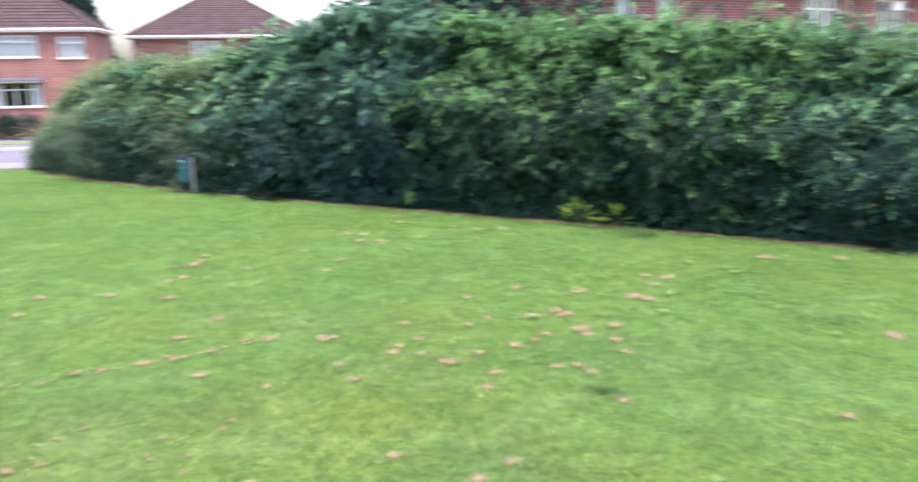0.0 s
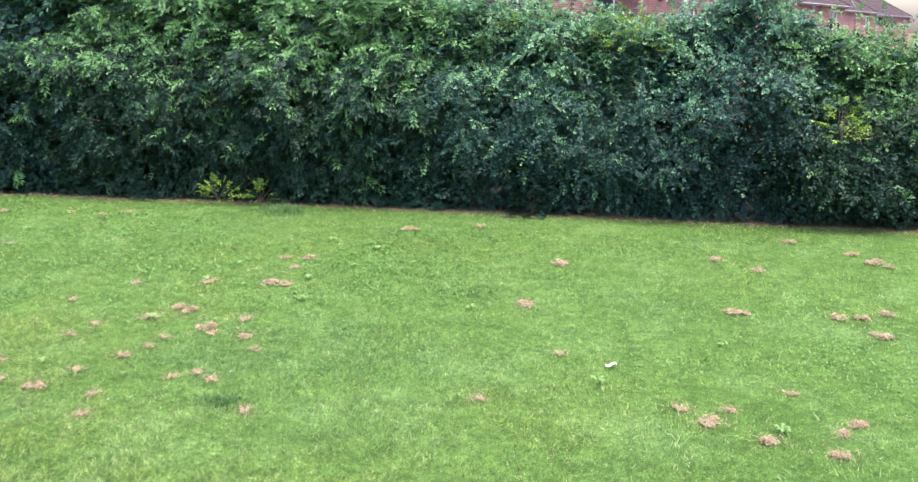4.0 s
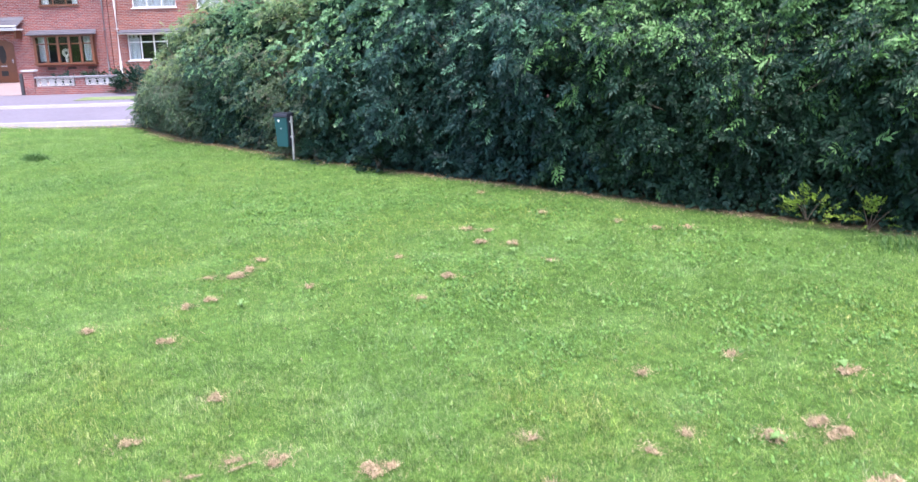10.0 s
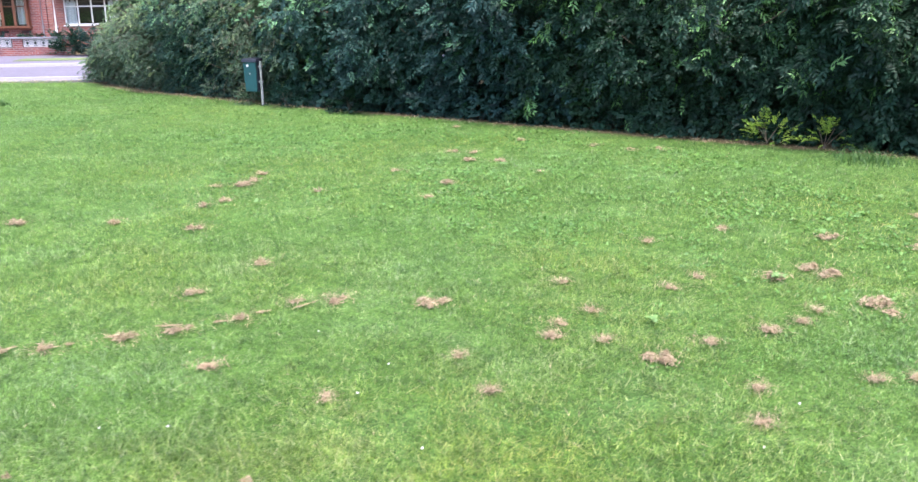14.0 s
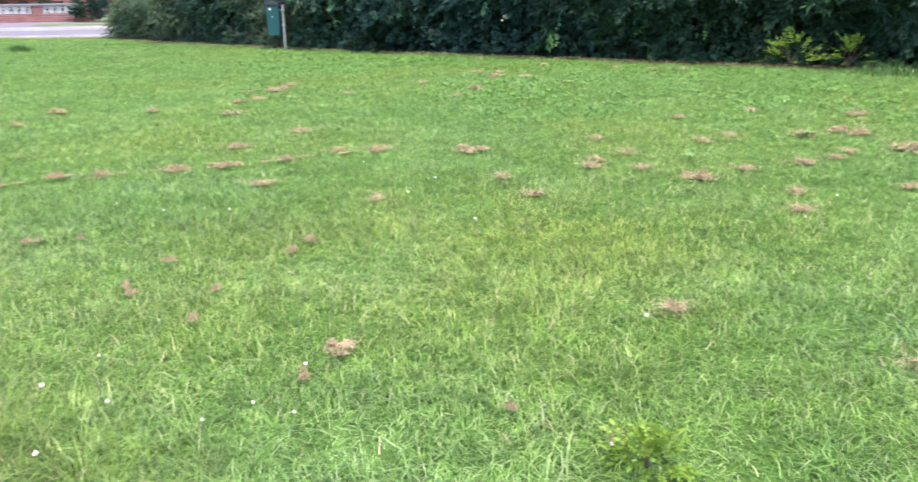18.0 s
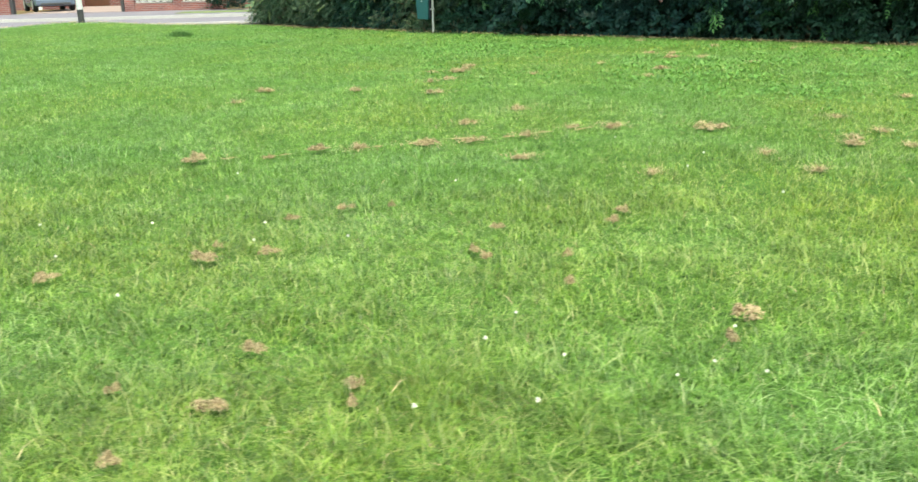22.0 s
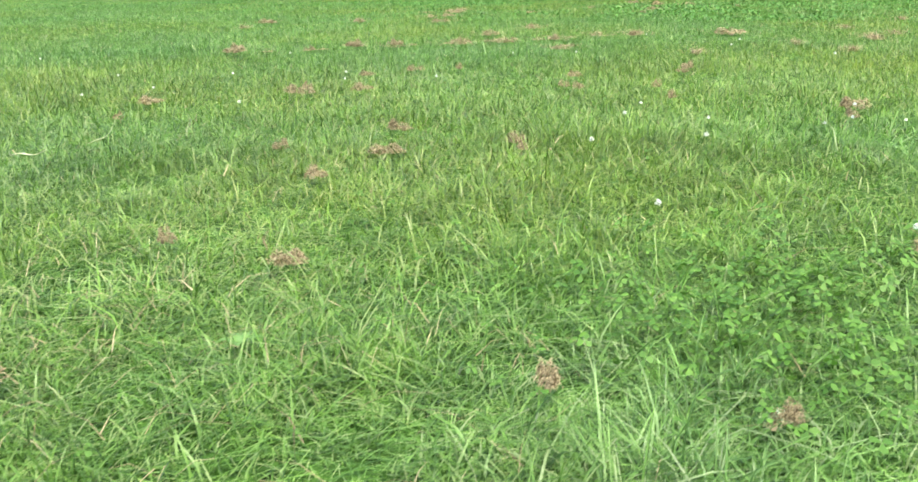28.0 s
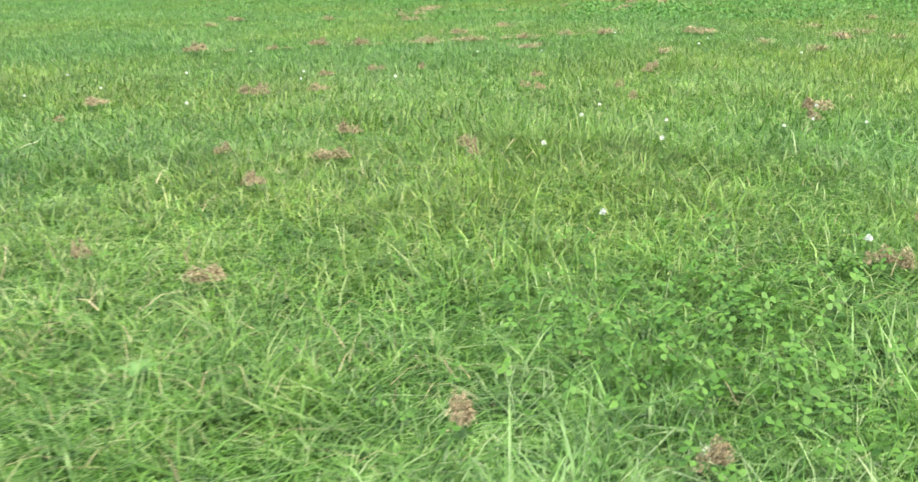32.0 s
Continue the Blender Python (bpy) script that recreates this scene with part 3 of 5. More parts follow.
def shrub(x0, x1, kind, tone, count, label, lift=0.0, size=1.0, seed=0):
    xc = (x0 + x1) / 2
    s = thing("hedge_shrub", Matrix.Translation((xc, 1.2 + float(hedge_line(xc)), 0)), label, "shrub", "shrubs of the hedge")
    main_leaves, skylit_mesh = crown(x0, x1, kind, tone, count, lift, size, seed)
    part("crown", main_leaves, LEAF[tone], s)
    # Lighter leaves, with the light from above painted in
    tagged(part("young_growth", skylit_mesh, LEAF["young_" + tone], s), "lighter leaves, skylight on the hedge top put into their colour", kind="stuff")
    for k in range(5):
        lean = (random.uniform(-0.5, 0.5) * (x1 - x0) / 2, random.uniform(-0.5, 0.25))
        st = part("stem", stem_mesh(float(hedge_top(xc)) * random.uniform(0.55, 0.75), lean, random.uniform(0.03, 0.055)), BARK, s)
        st.location = (random.uniform(-0.5, 0.5) * (x1 - x0) / 2, random.uniform(-0.45, 0.5), 0)
    return s


shrub(-9.1, -6.2, "small", "olive", 6000, "grey-green small-leaved shrub at the open end of the hedge", 0, 0.85, 1)
shrub(-7.2, -3.6, "small", "olive", 6400, "olive small-leaved shrub with twiggy shoots", 0, 0.85, 2)
shrub(-4.4, -1.6, "small", "blue", 5000, "dull green small-leaved hedge shrub", 0, 0.85, 3)
shrub(-2.4, 0.6, "small", "olive", 5200, "olive green shrub behind the bin, partly browned", 0, 0.85, 4)
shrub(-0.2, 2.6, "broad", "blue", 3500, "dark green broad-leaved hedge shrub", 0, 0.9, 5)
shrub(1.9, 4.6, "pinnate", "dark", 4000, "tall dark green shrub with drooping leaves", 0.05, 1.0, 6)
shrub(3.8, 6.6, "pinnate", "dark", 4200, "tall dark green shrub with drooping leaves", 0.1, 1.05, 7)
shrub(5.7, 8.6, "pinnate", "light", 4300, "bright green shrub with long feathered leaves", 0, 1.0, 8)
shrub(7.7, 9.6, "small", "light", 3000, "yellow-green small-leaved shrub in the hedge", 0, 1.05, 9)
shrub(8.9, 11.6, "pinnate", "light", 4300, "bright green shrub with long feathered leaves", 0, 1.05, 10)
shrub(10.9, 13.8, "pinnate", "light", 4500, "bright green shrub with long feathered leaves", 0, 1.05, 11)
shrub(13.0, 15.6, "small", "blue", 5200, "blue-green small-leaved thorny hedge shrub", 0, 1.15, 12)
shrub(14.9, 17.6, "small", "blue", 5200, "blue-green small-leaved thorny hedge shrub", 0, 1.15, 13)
shrub(17.0, 19.4, "small", "dark", 4300, "dark shrub with a tall upright shoot", 0, 1.15, 14)
shrub(18.7, 21.0, "small", "light", 4200, "low green shrub with yellowing leaves", 0, 1.15, 15)
shrub(20.3, 23.4, "small", "light", 4200, "low green shrub with yellowing leaves", 0, 1.1, 16)


def bush(name, place, r, h, kind, tone, count, label, size=1.0, out=(0, -1)):
    """A small free bush: leaves about a lumpy mound."""
    if abs(place[1]) < 2:
        place = (place[0], place[1] + float(hedge_line(place[0])), place[2])
    s = thing(name, Matrix.Translation(place), label, "shrub")
    d = unit(RNG.normal(0, 1, (count, 3)))
    d[:, 2] = np.abs(d[:, 2])
    k = RNG.uniform(0.55, 1.0, (count, 1)) * (1 + 0.25 * fbm(d[:, 0] * 2, d[:, 1] * 2 + d[:, 2], 1.2, count))[:, None]
    o = d * k * np.array([r, r * 0.7, h])
    v, t = sprays(o, unit(d + np.array([out[0], out[1], 0.5]) * 0.5), kind, size)
    v[:, 2] = np.maximum(v[:, 2], 0.01)
    part("crown", soup("crown", v, t, LEAF[tone]), LEAF[tone], s)
    for k in range(4):
        bm = bmesh.new()
        q = Vector((random.gauss(0, r * 0.4), random.gauss(0, r * 0.3), h * 0.7))
        tube(bm, [(0, 0, -0.02), q * 0.5, q], [0.006, 0.005, 0.003], 5)
        part("stem", bm, BARK, s)
    return s


bush("yellow_shrub", (9.85, -0.02, 0.08), 0.34, 0.36, "small", "yellow", 44, "small yellow-green shrub at the hedge foot", 0.9)
bush("yellow_shrub", (10.55, 0.05, 0.05), 0.2, 0.36, "small", "yellow", 22, "small yellow-green shrub at the hedge foot", 0.9)
bush("seedling", (15.1, 0.25, 0), 0.25, 0.6, "broad", "light", 40, "pale green seedling at the hedge foot", 1.1)
bush("seedling", (2.2, 0.15, 0), 0.35, 0.4, "broad", "light", 60, "bright green weeds at the hedge foot", 1.0)
bush("seedling", (-0.45, 0.05, 0), 0.35, 0.3, "small", "olive", 70, "low weeds growing under the bin", 1.0)
bush("seedling", (0.45, 0.15, 0), 0.4, 0.4, "small", "blue", 80, "low weeds growing beside the bin", 1.0)
bush("yellow_shrub", (16.5, 1.0, 2.55), 0.7, 0.6, "small", "yellow", 90, "yellow-green shoots in the hedge top", 1.1)
bush("yellow_shrub", (19.6, 0.1, 1.3), 0.22, 0.7, "small", "yellow", 40, "yellow-green climbing shoots in the hedge", 1.1)
bush("yellow_shrub", (14.9, 1.2, 2.8), 0.6, 0.45, "small", "yellow", 70, "yellow-green shoots in the hedge top", 1.1)


def tree(name, place, h, r, tone, kind, count, label, base=0.25, size=1.5):
    """A tapered trunk with limbs, and a crown of many sprays in lumps with gaps."""
    s = thing(name, Matrix.Translation(place), label, "tree")
    bm = bmesh.new()
    tube(bm, [(0, 0, -0.1), (0.05, 0.03, h * 0.4), (0, 0, h * 0.9)], [h * 0.035, h * 0.025, 0.02], 9)
    for k in range(14):
        f = random.uniform(base, 0.85)
        a = random.uniform(0, 6.28)
        q = Vector((math.cos(a) * r * (1 - f * 0.6), math.sin(a) * r * (1 - f * 0.6), h * (f + 0.14)))
        tube(bm, [(0, 0, h * f), q * 0.5 + Vector((0, 0, h * f * 0.5)), q], [h * 0.012, h * 0.008, 0.01], 6)
    part("trunk", bm, BARK, s)
    f = RNG.uniform(base, 1.0, count)
    th = RNG.uniform(0, 2 * math.pi, count)
    prof = np.sin(np.clip((f - base) / (1 - base), 0, 1) ** 0.75 * math.pi) ** 0.6 if kind != "needle" else (1.02 - f) ** 0.75 * 1.15
    lump = 1 + 0.38 * fbm(np.cos(th) * 1.5 + f * 3, np.sin(th) * 1.5 + f * 2, 1.3, h)
    rr = r * prof * lump * RNG.uniform(0.55, 1, count) ** 0.5
    o = np.stack([np.cos(th) * rr, np.sin(th) * rr, f * h + RNG.normal(0, 0.1, count)], 1)
    v, t = sprays(o, unit(np.stack([np.cos(th), np.sin(th), 0.3 + RNG.normal(0, 0.3, count)], 1)), kind, size)
    part("crown", soup("crown", v, t, LEAF[tone]), LEAF[tone], s)
    return s


tree("garden_tree", (3.2, 4.6, 0), 5.9, 1.9, "dark", "broad", 2300, "tall dark green garden tree behind the hedge", 0.2, 1.6)
tree("garden_tree", (7.0, 4.2, 0), 5.2, 1.5, "dark", "small", 1800, "dark green garden tree behind the hedge", 0.2, 1.9)
tree("conifer", (-38.3, 22.3, 0.2), 7.6, 2.4, "conifer", "needle", 2600, "tall dark conifer between the houses", 0.08, 3.0)
tree("conifer", (-40.2, 20.4, 0.2), 10.5, 3.0, "conifer", "needle", 2600, "tall dark conifer between the houses", 0.08, 3.2)


# ---- grass ----
def blades(x, y, z, h, w, bend, seg):
    n = len(x)
    th = RNG.uniform(0, 2 * math.pi, n)
    ph = th + math.pi / 2 + RNG.normal(0, 0.5, n)
    d = np.stack([np.cos(th), np.sin(th)], 1)
    s = np.stack([np.cos(ph), np.sin(ph)], 1)
    ts = {1: [0.0], 2: [0.0, 0.55], 3: [0.0, 0.4, 0.75]}[seg]
    rows = []
    for t in ts + [1.0]:
        c = np.stack([x + d[:, 0] * h * bend * t ** 1.8, y + d[:, 1] * h * bend * t ** 1.8, z + h * t * (1 - 0.45 * bend * t)], 1)
        if t == 1.0:
            rows.append(c)
        else:
            off = np.concatenate([s * (w * (1 - 0.75 * t ** 1.5) * 0.5)[:, None], np.zeros((n, 1))], 1)
            rows += [c - off, c + off]
    k = len(rows)
    v = np.stack(rows, 1).reshape(-1, 3)
    b = (np.arange(n) * k)[:, None]
    tr = []
    for q in range(len(ts) - 1):
        tr += [b + [2 * q, 2 * q + 1, 2 * q + 3], b + [2 * q, 2 * q + 3, 2 * q + 2]]
    tr.append(b + [k - 3, k - 2, k - 1])
    return v, np.concatenate(tr)


def ground_at(x, y):
    """The bumpy lawn's height, for many places."""
    x0, y0 = np.floor(x), np.floor(y)
    out = np.zeros(len(x))
    memo = {}
    corner = []
    for ix in (0, 1):
        for iy in (0, 1):
            vals = np.empty(len(x))
            for i, (p, q) in enumerate(zip(x0 + ix, y0 + iy)):
                key = (p, q)
                if key not in memo:
                    near = max(0.0, 1 - max(abs(p - 5) / 30, abs(q + 3) / 25))
                    memo[key] = ground_bumps(p, q) * min(1, near * 3) * 0.4
                vals[i] = memo[key]
            corner.append((ix, iy, vals))
    fx, fy = x - x0, y - y0
    off = (x + 31.35) * 0.724 - (y - 4.98) * 0.69
    out += 0.16 * np.exp(-((x + 12.2) ** 2) / 8 - ((y + 2.6) ** 2) / 3) * np.clip((off - 18.4) / 0.5, 0, 1)
    for ix, iy, vals in corner:
        out += vals * (fx if ix else 1 - fx) * (fy if iy else 1 - fy)
    return out


def fan(n, d0, d1, half, origin=(13.4, -12.75), head=2.36):
    """Places on the lawn in a wedge, evenly spread."""
    r = np.maximum(np.sqrt(RNG.uniform(d0 ** 2, d1 ** 2, n)) + RNG.normal(0, 0.07, n) * d0, 0.35)
    a = head + RNG.uniform(-half, half, n) + RNG.normal(0, 0.1, n)
    return origin[0] + r * np.cos(a), origin[1] + r * np.sin(a)


def tufted(x, y, keep=0.8):
    """Thins places into uneven tufts."""
    f = fbm(x, y, 2.6, 11)
    m = RNG.random(len(x)) < np.maximum(keep + f * 0.8, 0.45)
    return x[m], y[m]


STRAW_A = [(18.81, -0.01, 0.28), (14.48, -0.09, 0.21), (5.25, -0.35, 0.12), (8.86, -0.47, 0.19), (19.60, -0.57, 0.22), (13.54, -0.58, 0.28), (7.98, -0.71, 0.12), (8.56, -0.74, 0.20), (6.89, -0.90, 0.16), (19.82, -1.04, 0.36), (17.82, -1.31, 0.22), (18.25, -1.73, 0.22), (15.86, -1.94, 0.29), (7.02, -2.11, 0.16), (6.75, -2.24, 0.15), (12.70, -2.42, 0.19), (7.68, -2.43, 0.17), (12.39, -2.52, 0.16), (7.36, -2.61, 0.19), (8.49, -2.71, 0.09), (12.71, -2.92, 0.12), (19.41, -3.14, 0.15), (19.12, -3.33, 0.22), (18.90, -3.39, 0.22), (17.89, -3.47, 0.26), (12.83, -3.54, 0.37), (7.09, -3.65, 0.11), (12.04, -3.73, 0.19), (15.70, -3.77, 0.28), (8.06, -3.83, 0.22)]
STRAW_B = [(19.20, -3.90, 0.24), (11.22, -3.99, 0.11), (8.38, -4.54, 0.10), (10.92, -4.70, 0.13), (12.19, -4.70, 0.18), (5.99, -4.72, 0.16), (12.37, -4.78, 0.20), (13.02, -4.85, 0.15), (7.24, -4.98, 0.11), (6.24, -5.00, 0.19), (12.07, -5.07, 0.19), (16.23, -5.10, 0.09), (12.82, -5.24, 0.29), (6.36, -5.26, 0.24), (13.24, -5.32, 0.21), (11.65, -5.36, 0.09), (6.18, -5.49, 0.13), (12.52, -5.55, 0.07), (18.16, -5.57, 0.10), (13.50, -5.64, 0.10), (11.59, -5.69, 0.11), (12.52, -5.80, 0.09), (6.87, -5.86, 0.14), (17.65, -6.00, 0.09), (18.58, -6.03, 0.15), (10.97, -6.05, 0.08), (12.42, -6.06, 0.14), (17.28, -6.06, 0.13), (6.90, -6.12, 0.15), (15.71, -6.23, 0.11)]
STRAW_C = [(17.52, -6.25, 0.19), (18.43, -6.25, 0.15), (13.26, -6.26, 0.10), (13.46, -6.38, 0.10), (13.10, -6.41, 0.07), (11.43, -6.42, 0.07), (12.23, -6.47, 0.12), (17.88, -6.48, 0.17), (18.34, -6.60, 0.14), (7.60, -6.68, 0.16), (11.40, -6.73, 0.09), (11.74, -6.80, 0.08), (12.17, -6.87, 0.23), (12.68, -6.88, 0.10), (14.01, -6.88, 0.10), (10.56, -6.92, 0.20), (11.48, -6.94, 0.10), (6.82, -7.01, 0.17), (8.94, -7.02, 0.16), (12.83, -7.22, 0.09), (10.01, -7.25, 0.15), (18.08, -7.26, 0.16), (9.84, -7.43, 0.11), (11.25, -7.49, 0.05), (6.16, -7.60, 0.20), (16.39, -7.68, 0.13), (11.66, -7.74, 0.05), (9.14, -7.77, 0.16), (9.80, -7.88, 0.15), (6.69, -8.19, 0.10)]
STRAW_D = [(9.69, -8.23, 0.19), (11.08, -8.29, 0.09), (10.30, -8.41, 0.12), (13.80, -8.44, 0.08), (9.54, -8.52, 0.20), (13.74, -8.81, 0.10), (13.00, -8.84, 0.04), (9.38, -8.89, 0.14), (11.44, -9.05, 0.08), (9.24, -9.12, 0.18), (11.52, -9.19, 0.06), (9.24, -9.40, 0.09), (11.23, -9.57, 0.06), (10.63, -9.64, 0.04), (11.67, -9.65, 0.06), (8.97, -9.70, 0.16), (13.04, -9.73, 0.05), (12.41, -9.77, 0.12), (10.51, -9.79, 0.08), (11.38, -9.84, 0.07), (11.87, -9.86, 0.05), (11.47, -9.88, 0.06), (12.48, -9.93, 0.06), (10.48, -10.02, 0.08), (10.83, -10.38, 0.09), (10.63, -10.46, 0.05), (10.73, -10.58, 0.13), (11.99, -10.80, 0.06), (13.03, -10.84, 0.05), (11.59, -10.86, 0.08)]
STRAW_E = [(12.06, -10.87, 0.06), (10.54, -11.08, 0.10), (13.03, -11.10, 0.05), (11.82, -11.11, 0.09), (13.08, -11.11, 0.05), (11.58, -11.24, 0.05), (13.15, -11.27, 0.04), (10.79, -11.30, 0.04), (11.89, -11.39, 0.05), (13.10, -11.75, 0.04), (12.34, -11.77, 0.06), (12.87, -11.82, 0.05), (12.09, -11.84, 0.04)]
CLOVER_A = [(12.12, -12.12), (13.34, -9.79), (13.01, -11.11), (12.21, -10.82), (12.64, -11.23), (12.54, -10.29), (12.56, -10.16), (12.39, -10.61), (12.05, -10.44), (10.98, -10.11), (10.24, -10.54), (10.99, -10.99), (10.42, -10.98), (10.76, -10.38), (8.78, -10.73), (10.40, -11.23), (10.82, -9.00), (11.23, -8.23), (10.45, -7.79), (12.68, -10.13), (10.57, -10.22), (9.92, -10.87), (12.27, -10.38), (12.48, -9.93), (10.59, -9.20), (11.84, -8.44), (9.62, -9.81), (11.98, -10.25), (13.01, -9.04), (11.10, -7.88), (12.92, -7.02), (12.95, -7.53), (13.58, -6.28)]

CLIPPINGS = STRAW_A + STRAW_B + STRAW_C + STRAW_D + STRAW_E + [(12.40, -12.25, 0.11), (13.33, -9.72, 0.05)]


def lawn():
    vs, ts, base = [], [], 0
    zones = [
        # places, height, width, bend, pieces
        (fan(40000, 0.4, 1.3, 0.8), 0.043, 0.0019, 1.8, 3),
        (fan(112000, 0.7, 2.6, 0.74), 0.044, 0.0028, 1.6, 3),
        (fan(190000, 2.5, 4.6, 1.0, head=2.15), 0.04, 0.0036, 1.4, 2),
        (fan(400000, 4.3, 8.0, 1.0, head=2.15), 0.034, 0.0048, 1.0, 1),
        (fan(270000, 8.0, 13.0, 0.95, head=2.2), 0.033, 0.0066, 0.8, 1),
        ((RNG.uniform(-17.5, 24, 420000), RNG.uniform(-10.5, 1.2, 420000)), 0.03, 0.0086, 0.8, 1),
    ]
    for i, ((x, y), h, w, bend, seg) in enumerate(zones):
        x, y = tufted(x, y) if i < 5 else (x, y)
        off = (x + 31.35) * 0.724 - (y - 4.98) * 0.69
        ok = (y < hedge_line(x) + 0.22 * np.sin(x * 3.1) * np.cos(x * 1.3)) & (off > 18.6)
        if i == 5:
            dx, dy = x - 13.4, y + 12.75
            ang = np.abs((np.arctan2(dy, dx) - 2.18 + math.pi) % (2 * math.pi) - math.pi)
            ok &= ~((ang + RNG.normal(0, 0.12, len(x)) < 0.93) & (np.hypot(dx, dy) + RNG.normal(0, 0.8, len(x)) < 12.9))
        x, y = x[ok], y[ok]
        n = len(x)
        hh = h * RNG.lognormal(0, 0.38, n) * np.maximum(1 + 0.5 * fbm(x, y, 1.3, 21) + 0.5 * fbm(x, y, 5.5, 22), 0.35)
        if i < 5:
            for cx, cy, cw in CLIPPINGS:
                hh[np.hypot(x - cx, y - cy) < cw * 0.55] *= 0.3
        v, t = blades(x, y, ground_at(x, y) - 0.004, np.maximum(hh, 0.012), w * RNG.uniform(0.6, 1.3, n), bend * RNG.uniform(0.2, 1.7, n), seg)
        vs.append(v)
        ts.append(t + base)
        base += len(v)
    # thin cover behind the landing place
    x, y = RNG.uniform(-10, 26, 70000), RNG.uniform(-18, -10.4, 70000)
    ok = np.abs((np.arctan2(y + 12.75, x - 13.4) - 2.18 + math.pi) % (2 * math.pi) - math.pi) > 0.95
    x, y = x[ok], y[ok]
    v, t = blades(x, y, ground_at(x, y), RNG.uniform(0.02, 0.05, len(x)), RNG.uniform(0.01, 0.02, len(x)), RNG.uniform(0.2, 1.5, len(x)), 1)
    vs.append(v)
    ts.append(t + base)
    base += len(v)
    # a few long seeding stalks and bleached blades close to the landing place
    x, y = fan(300, 1.0, 4.5, 0.7)
    v, t = blades(x, y, ground_at(x, y), RNG.uniform(0.045, 0.09, 300), np.full(300, 0.0014), RNG.uniform(0.2, 1.3, 300), 3)
    vs.append(v)
    ts.append(t + base)
    g = part("lawn_grass", soup("lawn_grass", np.concatenate(vs), np.concatenate(ts), GRASS), GRASS)
    tagged(g, "mown bright green lawn grass, longer in tufts", "grass", kind="stuff")


lawn()


def clover_leaves():
    n1, n2 = 750, 2200
    x = np.concatenate([RNG.normal(12.99, 0.16, n1), RNG.normal(11.7, 0.85, n2)])
    y = np.concatenate([RNG.normal(-11.47, 0.17, n1), RNG.normal(-10.7, 0.75, n2)])
    vs = []
    n = len(x)
    zz = ground_at(x, y) + RNG.uniform(0.018, 0.055, n)
    a0 = RNG.uniform(0, 6.28, n)
    sz = np.concatenate([RNG.uniform(0.006, 0.011, n1), RNG.uniform(0.004, 0.008, n2)])
    tilt = RNG.normal(0, 0.35, (n, 2))
    for k in range(3):
        a = a0 + k * 2.094
        for da, rr in ((0, 0.0), (-0.55, 0.8), (-0.2, 1.05), (0.2, 1.05), (0.55, 0.8)):
            px, py = np.cos(a + da) * sz * rr, np.sin(a + da) * sz * rr
            vs.append(np.stack([x + px, y + py, zz + px * tilt[:, 0] + py * tilt[:, 1] - 0.15 * sz * rr], 1))
    v = np.stack(vs, 1).reshape(-1, 3)
    b = (np.arange(n * 3) * 5)[:, None]
    t = np.concatenate([b + [0, 1, 2], b + [0, 2, 3], b + [0, 3, 4]])
    tagged(part("clover_leaves", soup("clover_leaves", v, t, CLOVERLEAF), CLOVERLEAF), "low clover leaves among the grass", "clover", kind="stuff")


clover_leaves()


def lawn_herbs():
    """Small broad leaves among the mown grass, in drifts."""
    x = np.concatenate([RNG.uniform(-6, 20, 90000), RNG.uniform(3, 15, 60000)])
    y = np.concatenate([RNG.uniform(-8.5, 0.2, 90000), RNG.uniform(-9.5, -0.5, 60000)])
    f = fbm(x, y, 0.55, 40) + 0.6 * fbm(x, y, 2.2, 41)
    ok = (RNG.random(len(x)) < np.clip(0.14 + 1.4 * f + 0.22 * np.clip((y + 5.5) / 2, 0, 1), 0.03, 1)) & (RNG.random(len(x)) < np.clip((y + 8.6) / 2.5, 0, 1))
    x, y = x[ok], y[ok]
    n = len(x)
    a = RNG.uniform(0, 6.28, n)
    ln, wd = RNG.uniform(0.014, 0.034, n), RNG.uniform(0.005, 0.012, n)
    far = 1 + 0.2 * np.clip((y + 7) / 3, 0, 1)
    small = 1 - 0.45 * np.clip((-5.0 - y) / 1.5, 0, 1)
    ln, wd = ln * far * small, wd * far * small
    zz = ground_at(x, y) + RNG.uniform(0.01, 0.026, n)
    d = np.stack([np.cos(a), np.sin(a), RNG.normal(0.25, 0.35, n)], 1)
    s = np.stack([-np.sin(a), np.cos(a), RNG.normal(0, 0.4, n)], 1)
    o = np.stack([x, y, zz], 1)
    mid = o + d * (ln * 0.5)[:, None]
    v = np.stack([o, mid + s * wd[:, None], o + d * ln[:, None], mid - s * wd[:, None]], 1).reshape(-1, 3)
    b = (np.arange(n) * 4)[:, None]
    t = np.concatenate([b + [0, 1, 2], b + [0, 2, 3]])
    tagged(part("lawn_herbs", soup("lawn_herbs", v, t, HERB), HERB), "small broad leaves growing among the lawn grass", "weeds", kind="stuff")


lawn_herbs()


